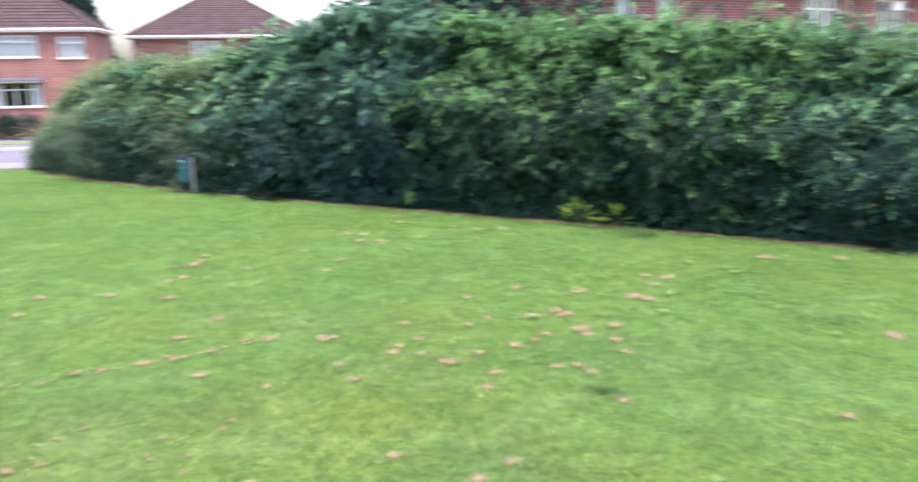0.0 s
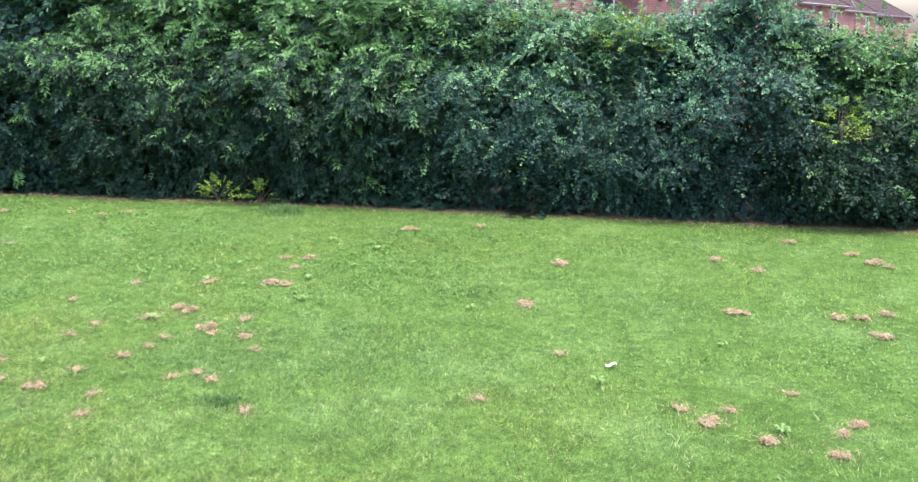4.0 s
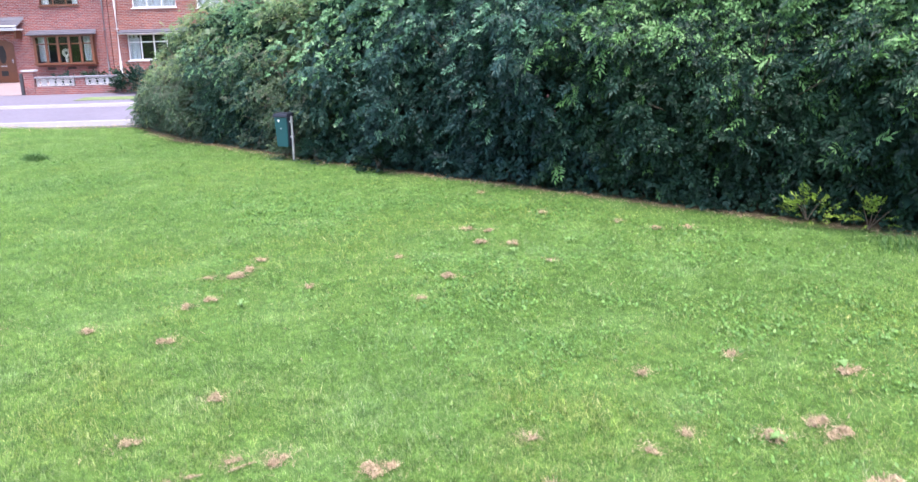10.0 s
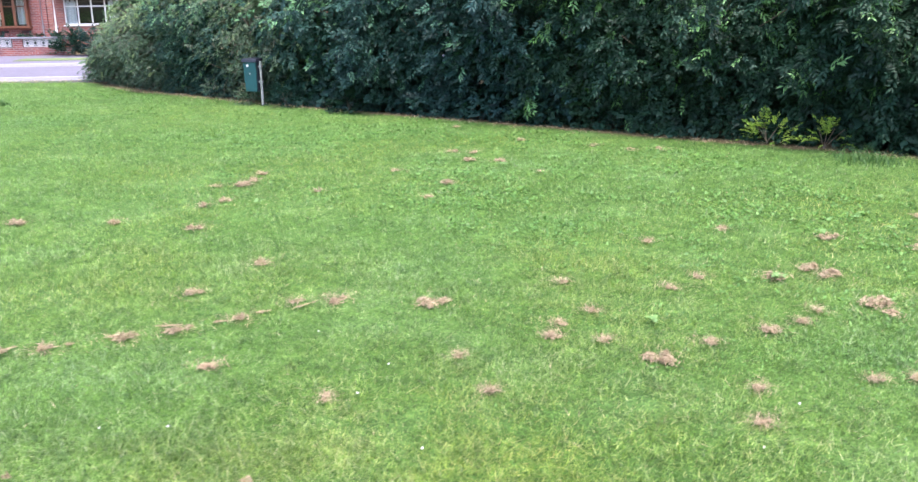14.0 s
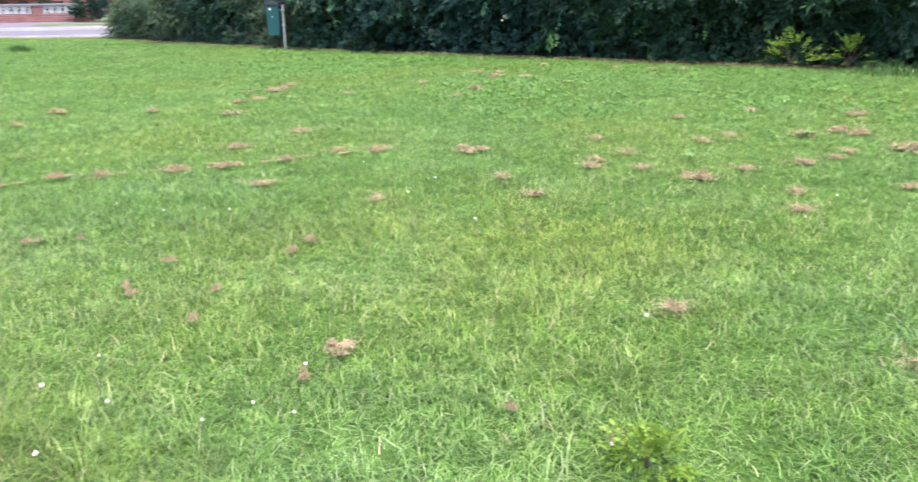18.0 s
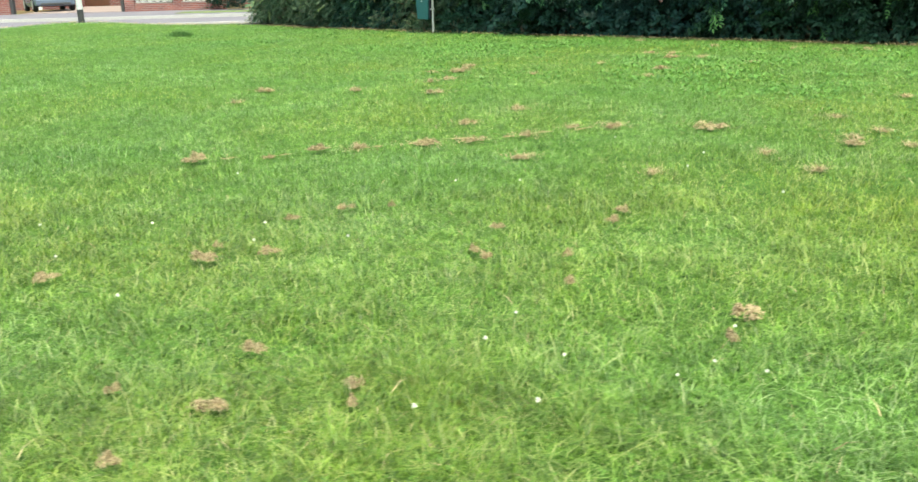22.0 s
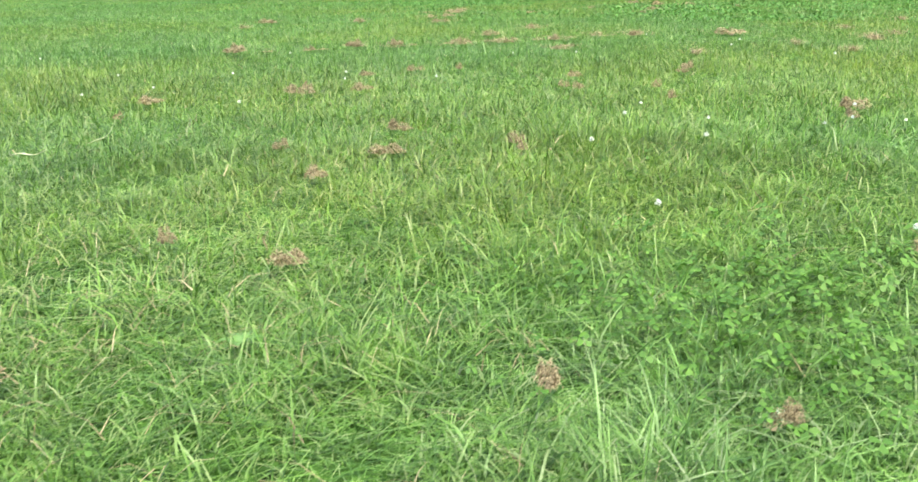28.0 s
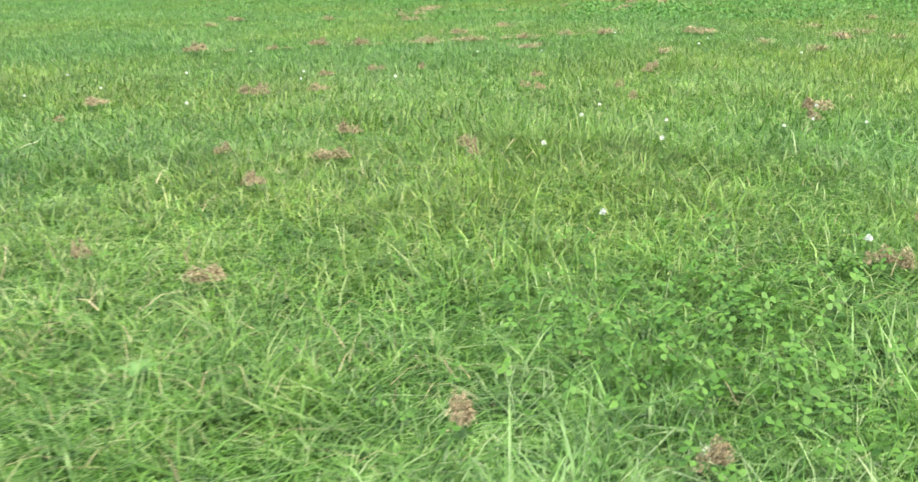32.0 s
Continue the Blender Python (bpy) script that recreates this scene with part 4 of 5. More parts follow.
def straw_mesh(seed, strands=110, slim=1.0, reach=1.0, loose=0.2):
    """A loose ragged heap of dead mown grass, one unit across."""
    r = np.random.default_rng(seed)
    vs, ts = [], []
    lumps = [(r.uniform(-0.34, 0.34), r.uniform(-0.28, 0.28), r.uniform(0.1, 0.24), r.uniform(0.35, 0.8)) for q in range(3 + seed % 3)]
    for cx, cy, cr, ch in lumps:
        b, rows = len(vs) * 8, []
        for i in range(5):
            for q in range(8):
                e, a = i / 4 * math.pi / 2, q * math.pi / 4
                g = r.uniform(0.7, 1.1)
                rows.append([cx + math.cos(a) * math.cos(e) * cr * 0.45 * g, cy + math.sin(a) * math.cos(e) * cr * 0.45 * g, ch * 0.36 * math.sin(e) * g])
        for i in range(4):
            for q in range(8):
                c0, c1 = b + i * 8 + q, b + i * 8 + (q + 1) % 8
                ts += [[c0, c1, c1 + 8], [c0, c1 + 8, c0 + 8]]
        for i in range(5):
            vs.append(rows[i * 8:i * 8 + 8])
    for k in range(strands):
        lump = lumps[int(len(lumps) * r.random() ** 1.4)]
        stray = r.random() < loose
        a, rad = r.uniform(0, 6.28), lump[2] * r.random() ** 0.6 * (1.7 if stray else 1.0)
        c = np.array([lump[0] + math.cos(a) * rad, lump[1] + math.sin(a) * rad, 0])
        hgt = 0.1 if stray else lump[3] * max(1 - (rad / lump[2]) ** 2, 0) ** 0.7 * r.uniform(0.35, 1.0)
        d, pitch = r.uniform(0, 6.28), r.normal(0, 0.25)
        ln, wd = r.uniform(0.1, 0.34) * reach, r.uniform(0.007, 0.018) * slim
        row = []
        for f in (-0.5, -0.15, 0.2, 0.5):
            dd = d + f * r.normal(0, 1.4)
            p = c + np.array([math.cos(dd) * ln * f, math.sin(dd) * ln * f, hgt + 0.22 * (0.25 - f * f) + pitch * f * ln + 0.02])
            s = np.array([-math.sin(d), math.cos(d), r.normal(0, 0.8)]) * wd * (0.6 if abs(f) == 0.5 else 1.0)
            row += [p - s, p + s]
        b = len(vs) * 8
        vs.append(row)
        for q in range(3):
            ts += [[b + 2 * q, b + 2 * q + 1, b + 2 * q + 3], [b + 2 * q, b + 2 * q + 3, b + 2 * q + 2]]
    v = np.array(vs).reshape(-1, 3)
    v[:, 2] = np.maximum(v[:, 2], 0.0)
    return soup("dry_grass_clump", v, np.array(ts), STRAWM)


HEAPS = [straw_mesh(k, 260 + 15 * (k % 4), 0.85, 0.75, 0.12) for k in range(11)]
FINE = [straw_mesh(k + 20, 620, 0.75, 0.42, 0.08) for k in range(7)]
for k, (x, y, w) in enumerate(CLIPPINGS):
    ob = new("dry_grass_clump", HEAPS[k % 11] if y > -8.6 else FINE[k % 7])
    turn, wide, deep = random.uniform(0, 6.28), w * (1.2 if y > -8.6 else 1.45), w * random.uniform(0.75, 1.1)
    if 8.6 < x < 10.1 and -9.7 < y < -7.3:
        # the swath that the mower left
        turn, wide, deep = 1.2, w * 1.1, w * 0.4
    z = float(ground_at(np.array([x]), np.array([y]))[0])
    ob.matrix_world = Matrix.Translation((x, y, z + (0.01 if y > -8.6 else 0.024))) @ Matrix.Rotation(turn, 4, "Z") @ Matrix.Diagonal((wide, deep, min(max(w * 0.4, 0.034 if y > -8.6 else 0.04), 0.07), 1))
    tagged(ob, "dry tan clump of dead grass clippings on the lawn", "grass clump", "grass clippings")


# the thin swath that the mower left
for k in range(9):
    q = k / 8
    x, y = 9.0 + 0.95 * q + 0.05 * math.sin(k * 2.3), -9.55 + 2.1 * q
    ob = new("dry_grass_clump", HEAPS[(k * 3) % 11])
    z = float(ground_at(np.array([x]), np.array([y]))[0])
    ob.matrix_world = Matrix.Translation((x, y, z + 0.014)) @ Matrix.Rotation(1.15 + 0.3 * math.sin(k), 4, "Z") @ Matrix.Diagonal((0.17 + 0.05 * math.sin(k * 1.7), 0.05, 0.014, 1))
    tagged(ob, "thin pale wisp of dry mown grass", "grass clump", "grass clippings")


def loose_straw():
    """Single dead blades lying round the clumps and over the lawn."""
    c = np.array([q for q in CLIPPINGS if q[1] > -9.0])
    pick = c[RNG.integers(0, len(c), 9000)]
    r = pick[:, 2:] * 0.55 * np.abs(RNG.normal(0, 1, (9000, 1)))
    a = RNG.uniform(0, 6.28, 9000)
    x = np.concatenate([pick[:, 0] + np.cos(a) * r[:, 0], RNG.uniform(4, 19, 2500)])
    y = np.concatenate([pick[:, 1] + np.sin(a) * r[:, 0], RNG.uniform(-12, -0.3, 2500)])
    edge = [fa(u, 18.55 + abs(o)) for u, o in zip(RNG.uniform(-4, 34, 3500), RNG.normal(0, 0.6, 3500))]
    x, y = np.concatenate([x, low := RNG.uniform(-7, 21, 4000)]), np.concatenate([y, RNG.normal(0.02, 0.13, 4000) + hedge_line(low)])
    x, y = np.concatenate([x, [q.x for q in edge]]), np.concatenate([y, [q.y for q in edge]])
    thatch = 1500
    x = np.concatenate([RNG.normal(12.38, 0.28, 400), RNG.normal(11.9, 0.8, thatch - 400), x])
    y = np.concatenate([RNG.normal(-12.05, 0.22, 400), RNG.normal(-10.9, 0.75, thatch - 400), y])
    n = len(x)
    w = np.concatenate([RNG.uniform(0.0008, 0.0016, thatch), RNG.uniform(0.0015, 0.004, n - thatch - 7500), RNG.uniform(0.004, 0.008, 4000), RNG.uniform(0.009, 0.018, 3500)])
    v, t = blades(x, y, ground_at(x, y) + RNG.uniform(0.01, 0.03, n), RNG.uniform(0.02, 0.05, n) + w * 3, w, RNG.uniform(1.2, 2.4, n), 2)
    tagged(part("dead_blades", soup("dead_blades", v, t, STRAWM), STRAWM), "loose dead grass blades scattered on the lawn", "grass", kind="stuff")


loose_straw()


def clover_flower():
    bm = bmesh.new()
    r = random.Random(3)
    for k in range(46):
        a, e = r.uniform(0, 6.28), math.asin(r.uniform(-0.55, 1.0))
        d = Vector((math.cos(a) * math.cos(e), math.sin(a) * math.cos(e), math.sin(e)))
        q = d.to_track_quat("Z", "Y")
        vs = [bm.verts.new(q @ Vector(c)) for c in ((0, 0, 0.002), (0.0022, 0, 0.007), (0, 0.0016, 0.0105), (-0.0022, 0, 0.007))]
        bm.faces.new(vs)
    bmesh.ops.create_icosphere(bm, subdivisions=1, radius=0.006)
    me = bpy.data.meshes.new("head")
    bm.to_mesh(me)
    me.materials.append(PETAL)
    return me


HEAD = clover_flower()
STALKB = bmesh.new()
tube(STALKB, [(0, 0, -0.085), (0.004, 0.002, -0.04), (0, 0, 0)], [0.0012, 0.001, 0.001], 5)
STALK = bpy.data.meshes.new("stalk")
STALKB.to_mesh(STALK)
STALK.materials.append(WEEDLEAF)
for k, (x, y) in enumerate(CLOVER_A):
    z = float(ground_at(np.array([x]), np.array([y]))[0])
    f = thing("clover_flower", Matrix.Translation((x, y, z + 0.06)) @ Matrix.Rotation(random.uniform(0, 6), 4, "Z") @ Matrix.Scale(random.uniform(0.5, 0.75), 4), "white clover flower head on a thin green stalk", "flower", "clover flowers")
    part("head", HEAD, PETAL, f)
    part("stalk", STALK, WEEDLEAF, f)


def rosette(seed, n, length, width, rise):
    r = np.random.default_rng(seed)
    vs, ts = [np.array([0, 0, 0.005])], []
    for k in range(n):
        a = k * 2.4 + r.normal(0, 0.3)
        ln, wd = length * r.uniform(0.6, 1.1), width * r.uniform(0.8, 1.2)
        b = len(vs)
        d, s = np.array([math.cos(a), math.sin(a), 0]), np.array([-math.sin(a), math.cos(a), 0])
        prof = ((0.0, 0.15), (0.3, 0.75), (0.6, 1.0), (0.85, 0.6))
        for f, q in prof:
            p = d * ln * f + np.array([0, 0, rise * math.sin(f * 2.3) + 0.01])
            vs += [p - s * wd * q * 0.5 + np.array([0, 0, wd * 0.15 * q]), p, p + s * wd * q * 0.5 + np.array([0, 0, wd * 0.15 * q])]
        vs.append(d * ln + np.array([0, 0, rise * math.sin(2.3) + 0.01]))
        ts += [[0, b, b + 1], [0, b + 1, b + 2]]
        for q in range(3):
            for j in (0, 1):
                c = b + 3 * q + j
                ts += [[c, c + 1, c + 4], [c, c + 4, c + 3]]
        ts += [[b + 9, b + 10, b + 12], [b + 10, b + 11, b + 12]]
    return soup("weed_rosette", np.array(vs), np.array(ts), WEEDLEAF, True)


WEEDS = [rosette(k, 6 + k, 0.075, 0.028, 0.03) for k in range(3)]
for k in range(26):
    x, y = (random.gauss(11.6, 1.5), random.gauss(-3.0, 0.8)) if k < 14 else (random.uniform(3, 18), random.uniform(-9, -1))
    if k == 25:
        x, y = 12.53, -11.98
    ob = new("weed_rosette", WEEDS[k % 3])
    z = float(ground_at(np.array([x]), np.array([y]))[0])
    ob.matrix_world = Matrix.Translation((x, y, z + 0.01)) @ Matrix.Rotation(random.uniform(0, 6), 4, "Z") @ Matrix.Scale(random.uniform(0.6, 1.2) if k < 25 else 0.36, 4)
    tagged(ob, "pale green broad-leaved weed in the lawn", "weed", "lawn weeds")


def grass_tuft(place, r, h, n, label):
    x, y = RNG.normal(0, r, n), RNG.normal(0, r * 0.6, n)
    hh = h * RNG.uniform(0.4, 1, n) * np.exp(-(np.hypot(x, y) / (2.2 * r)) ** 2)
    v, t = blades(x, y, np.zeros(n), np.maximum(hh, 0.03), np.full(n, 0.008), RNG.uniform(0.3, 1.3, n), 2)
    ob = part("grass_tuft", soup("grass_tuft", v, t, COARSE), COARSE)
    ob.location = (*place, float(ground_at(np.array([place[0]]), np.array([place[1]]))[0]))
    tagged(ob, label, "grass tuft", "grass tufts", "stuff")


grass_tuft((-4.73, -3.18), 0.17, 0.24, 900, "dark green mound of longer grass on the lawn")
grass_tuft((13.75, -6.75), 0.13, 0.09, 400, "dark blue-green tuft of coarse grass")
grass_tuft((15.0, -3.4), 0.3, 0.07, 500, "dark green patch of coarse grass")
grass_tuft((11.2, 0.1), 0.3, 0.3, 300, "tuft of uncut grass at the hedge foot")

# ---- dog waste bin on its post ----
litter = thing("waste_bin", Matrix.Translation((0, 0, 0)) @ Matrix.Rotation(math.atan2(0.31, 0.95), 4, "Z"), "teal green plastic waste bin with dark lid on a steel post", "bin")
bm = bmesh.new()
vs = add_box(bm, (-0.36, -0.13, 0.27), (-0.06, 0.09, 0.84))
for v in vs:
    if v.co.z < 0.5:
        v.co.x = -0.21 + (v.co.x + 0.21) * 0.86
        v.co.y = v.co.y * 0.85
bmesh.ops.bevel(bm, geom=bm.edges[:], offset=0.014, segments=3, affect="EDGES", profile=0.6)
part("body", bm, BINGREEN, litter, "teal green moulded body")
bm = bmesh.new()
vs = add_box(bm, (-0.385, -0.15, 0.842), (-0.035, 0.11, 0.905))
for v in vs:
    if v.co.z > 0.88:
        v.co.x = -0.21 + (v.co.x + 0.21) * 0.9
        v.co.y = v.co.y * 0.9
        v.co.z += 0.015 if v.co.y > 0 else 0
bmesh.ops.bevel(bm, geom=bm.edges[:], offset=0.012, segments=3, affect="EDGES", profile=0.6)
lid = part("lid", bm, BINDARK, litter, "dark blue-black lid")
part("side_panel", boxes(((-0.058, -0.11, 0.30), (-0.046, 0.075, 0.83)), bevel=0.004), BINDARK, litter, "dark side of the bin")
bm = bmesh.new()
bmesh.ops.create_cone(bm, segments=24, radius1=0.026, radius2=0.026, depth=0.004, cap_ends=True, matrix=Matrix.Translation((-0.25, -0.1345, 0.775)) @ Matrix.Rotation(radians(90), 4, "X"))
part("sticker", bm, WHITE, litter, "round white sticker")
part("notice", boxes(((-0.225, -0.1285, 0.61), (-0.195, -0.1275, 0.64))), STEEL, litter, "small faded print")
bm = bmesh.new()
tube(bm, [(-0.005, -0.05, -0.06), (-0.005, -0.05, 0.86)], [0.024, 0.024], 12)
post = part("post", bm, STEEL, litter, "galvanised steel post")
for zz in (0.45, 0.74):
    part("bracket", boxes(((-0.06, -0.08, zz), (0.025, -0.02, zz + 0.03)), bevel=0.003), STEEL, litter)


# ---- scraps on the lawn ----
fl = thing("seed_fluff", Matrix.Translation((13.085, -11.735, 0.022)), "pale tuft of thistle down caught in the grass", "seed fluff")
bm = bmesh.new()
for k in range(90):
    d = Vector((random.gauss(0, 1), random.gauss(0, 1), abs(random.gauss(0, 0.6)))).normalized() * random.uniform(0.005, 0.016)
    sd = d.cross(Vector((0, 0, 1))).normalized() * 0.00014
    bm.faces.new([bm.verts.new(p) for p in (sd, d + sd * 0.3, d - sd * 0.3, -sd)])
part("down", bm, PETAL, fl)
scrap = part("paper_scrap", sheet(lambda u, v: (u, v, 0.02 + 0.012 * math.sin(u * 60) + 0.008 * math.cos(v * 80)), [-0.05 + 0.01 * k for k in range(11)], [-0.02 + 0.01 * k for k in range(5)]), WHITE)
scrap.location, scrap.rotation_euler = (16.7, -5.32, 0.02), (0, 0, 0.4)
tagged(scrap, "small crumpled white scrap of paper on the lawn", "litter")



def dead_leaf(place, turn, length, width, rise):
    """A bleached blade of coarse grass, folded along its middle."""
    n = 9
    us = [k / (n - 1) for k in range(n)]
    shape = lambda u, v: ((u - 0.5) * length, v * width * (0.25 + 0.75 * math.sin(math.pi * min(u + 0.12, 1.0))), rise * u * u + abs(v) * width * 0.35 + 0.004 * math.sin(u * 7))
    ob = part("dead_leaf", sheet(shape, us, [-0.5, 0.0, 0.5]), PETALDRY)
    ob.matrix_world = Matrix.Translation(place) @ Matrix.Rotation(turn, 4, "Z")
    return tagged(ob, "pale bleached leaf blade lying in the grass", "leaf", "dead leaves")


dead_leaf((11.27, -11.74, 0.045), 0.75, 0.085, 0.011, 0.01)
dead_leaf((11.25, -11.55, 0.045), 1.1, 0.07, 0.008, 0.05)
weed = bush("yellow_weed", (13.40, -9.73, 0.01), 0.065, 0.05, "small", "yellow", 70, "low yellow-green weed growing in the lawn", 0.32)
tagged(weed, category="weed")

# ---- houses ----
def wall_mesh(u0, u1, z0, z1, y0, y1, openings):
    """A wall between y0 (outside) and y1, with openings (u0, u1, z0, z1) right through it."""
    us = sorted({u0, u1, *[v for o in openings for v in o[:2] if u0 < v < u1]})
    zs = sorted({z0, z1, *[v for o in openings for v in o[2:] if z0 < v < z1]})
    full = lambda i, j: 0 <= i < len(us) - 1 and 0 <= j < len(zs) - 1 and not any(o[0] <= (us[i] + us[i + 1]) / 2 <= o[1] and o[2] <= (zs[j] + zs[j + 1]) / 2 <= o[3] for o in openings)
    bm = bmesh.new()
    q = lambda *c: bm.faces.new([bm.verts.new(p) for p in c])
    for i in range(len(us) - 1):
        for j in range(len(zs) - 1):
            if not full(i, j):
                continue
            a, b, c, d = us[i], us[i + 1], zs[j], zs[j + 1]
            q((a, y0, c), (b, y0, c), (b, y0, d), (a, y0, d))
            q((b, y1, c), (a, y1, c), (a, y1, d), (b, y1, d))
            if not full(i - 1, j):
                q((a, y1, c), (a, y0, c), (a, y0, d), (a, y1, d))
            if not full(i + 1, j):
                q((b, y0, c), (b, y1, c), (b, y1, d), (b, y0, d))
            if not full(i, j - 1):
                q((a, y1, c), (b, y1, c), (b, y0, c), (a, y0, c))
            if not full(i, j + 1):
                q((a, y0, d), (b, y0, d), (b, y1, d), (a, y1, d))
    bmesh.ops.remove_doubles(bm, verts=bm.verts[:], dist=1e-4)
    return bm


def window(house, u0, u1, z0, z1, y=0.06, lights=2, transom=0.0, mat=None, curtain=True, sill=True, lintel=None):
    """Frame with mullions; panes, sill and curtain are its parts."""
    mat = mat or WHITE
    f, d = 0.055, 0.06
    w = part("window", wall_mesh(u0, u1, z0, z1, y, y + d, [(u0 + f, u1 - f, z0 + f, z1 - f)]), mat, house)
    wl = (u1 - u0) / lights
    for k in range(1, lights):
        m = u0 + wl * k
        part("mullion", boxes(((m - f / 2, y - 0.004, z0 + f), (m + f / 2, y + d - 0.004, z1 - f)), bevel=0.006), mat, w)
    zt = z1 - transom
    if transom:
        for k in range(lights):
            part("transom", boxes(((u0 + wl * k + f * 0.6, y + 0.003, zt - f / 2), (u0 + wl * (k + 1) - f * 0.6, y + d + 0.003, zt + f / 2)), bevel=0.006), mat, w)
    for k in range(lights):
        for a, b in ([(z0 + f, zt - f / 2), (zt + f / 2, z1 - f)] if transom else [(z0 + f, z1 - f)]):
            p = part("pane", boxes(((u0 + wl * k + f * 0.5, y + 0.025, a - 0.005), (u0 + wl * (k + 1) - f * 0.5, y + 0.03, b + 0.005))), GLASS, w)
            p.visible_shadow = False
    if sill:
        part("sill", boxes(((u0 - 0.06, y - 0.13, z0 - 0.05), (u1 + 0.06, y + 0.05, z0 - 0.002)), bevel=0.008), mat, w)
    if curtain:
        n = 26
        fold = lambda a, b: sheet(lambda u, v: (u, y + 0.17 + 0.03 * math.sin(u * 34 + 2 * math.sin(u * 5)), v), [a + (b - a) * k / n for k in range(n + 1)], [z0 + 0.02, (z0 + z1) / 2, z1 - 0.02])
        if curtain == "sides":
            part("curtain", fold(u0 + 0.03, u0 + (u1 - u0) * 0.2), CURTAIN, w)
            part("curtain", fold(u1 - (u1 - u0) * 0.2, u1 - 0.03), CURTAIN, w)
        else:
            part("curtain", fold(u0 + 0.03, u1 - 0.03), CURTAIN, w)
    return w


def slope_rows(bm, e0, e1, r0, r1, rows):
    """One slope of a roof as overlapping courses of tiles from the eave to the ridge."""
    e0, e1, r0, r1 = map(Vector, (e0, e1, r0, r1))
    nrm = (e1 - e0).cross(r0 - e0 if (r0 - e0).length > 0.1 else r1 - e0).normalized()
    if nrm.z < 0:
        nrm = -nrm
    last = None
    for k in range(rows):
        a, b = k / rows, (k + 1) / rows
        low = [bm.verts.new(e0.lerp(r0, a) + nrm * 0.04), bm.verts.new(e1.lerp(r1, a) + nrm * 0.04)]
        if last is None:
            last = [bm.verts.new(e0 - nrm * 0.01), bm.verts.new(e1 - nrm * 0.01)]
        bm.faces.new((last[0], last[1], low[1], low[0]))
        p, q = e0.lerp(r0, b) + nrm * 0.012, e1.lerp(r1, b) + nrm * 0.012
        if (p - q).length > 0.02:
            last = [bm.verts.new(p), bm.verts.new(q)]
            bm.faces.new((low[0], low[1], last[1], last[0]))
        else:
            bm.faces.new((low[0], low[1], bm.verts.new(p)))
    bmesh.ops.recalc_face_normals(bm, faces=bm.faces[:])


def hip_roof(house, u0, u1, y0, y1, ze, pitch=0.62, over=0.35, hips=(True, True), mat=None, board=None):
    """Hipped (or, at an end that is no hip, gabled) roof with gutter and fascia."""
    mat, board = mat or TILE, board or WHITE
    a, b, c, d = u0 - (over if hips[0] else 0), u1 + (over if hips[1] else 0), y0 - over, y1 + over
    half = (d - c) / 2
    zr = ze + half * pitch
    ra, rb = a + (half if hips[0] else 0), b - (half if hips[1] else 0)
    ym = (c + d) / 2
    bm = bmesh.new()
    rows = max(8, int(math.hypot(half, zr - ze) / 0.3))
    slope_rows(bm, (a, c, ze), (b, c, ze), (ra, ym, zr), (rb, ym, zr), rows)
    roof = part("roof", bm, mat, house, "brown tiled hipped roof")
    sides = [((b, d, ze), (a, d, ze), (rb, ym, zr), (ra, ym, zr))]
    if hips[0]:
        sides.append(((a, d, ze), (a, c, ze), (ra, ym, zr), (ra, ym, zr)))
    if hips[1]:
        sides.append(((b, c, ze), (b, d, ze), (rb, ym, zr), (rb, ym, zr)))
    for corners in sides:
        bm = bmesh.new()
        slope_rows(bm, *corners, rows)
        part("roof_slope", bm, mat, roof)
    bm = bmesh.new()
    tube(bm, [(ra, ym, zr + 0.03), (rb, ym, zr + 0.03)], [0.11, 0.11], 8)
    for end, r in ((a, ra), (b, rb)):
        if abs(end - r) > 0.1:
            for yy in (c, d):
                tube(bm, [(end, yy, ze + 0.03), (r, ym, zr + 0.03)], [0.09, 0.09], 8)
    part("ridge_tiles", bm, mat, roof)
    part("soffit", boxes(((a, c, ze - 0.06), (b, d, ze - 0.03))), WHITE, roof)
    part("fascia", boxes(((a, c - 0.02, ze - 0.15), (b, c, ze + 0.01)), ((a, d, ze - 0.15), (b, d + 0.02, ze + 0.01)), ((a - 0.02, c, ze - 0.15), (a, d, ze + 0.01)), ((b, c, ze - 0.15), (b + 0.02, d, ze + 0.01))), board, roof, "fascia boards")
    bm = bmesh.new()
    tube(bm, [(a - 0.02, c - 0.075, ze - 0.02), (b + 0.02, c - 0.075, ze - 0.02)], [0.055, 0.055], 8)
    tube(bm, [(b + 0.075, c - 0.02, ze - 0.02), (b + 0.075, d, ze - 0.02)], [0.055, 0.055], 8)
    tube(bm, [(a - 0.075, c - 0.02, ze - 0.02), (a - 0.075, d, ze - 0.02)], [0.055, 0.055], 8)
    part("gutter", bm, board, roof, "plastic gutter")
    return roof, zr


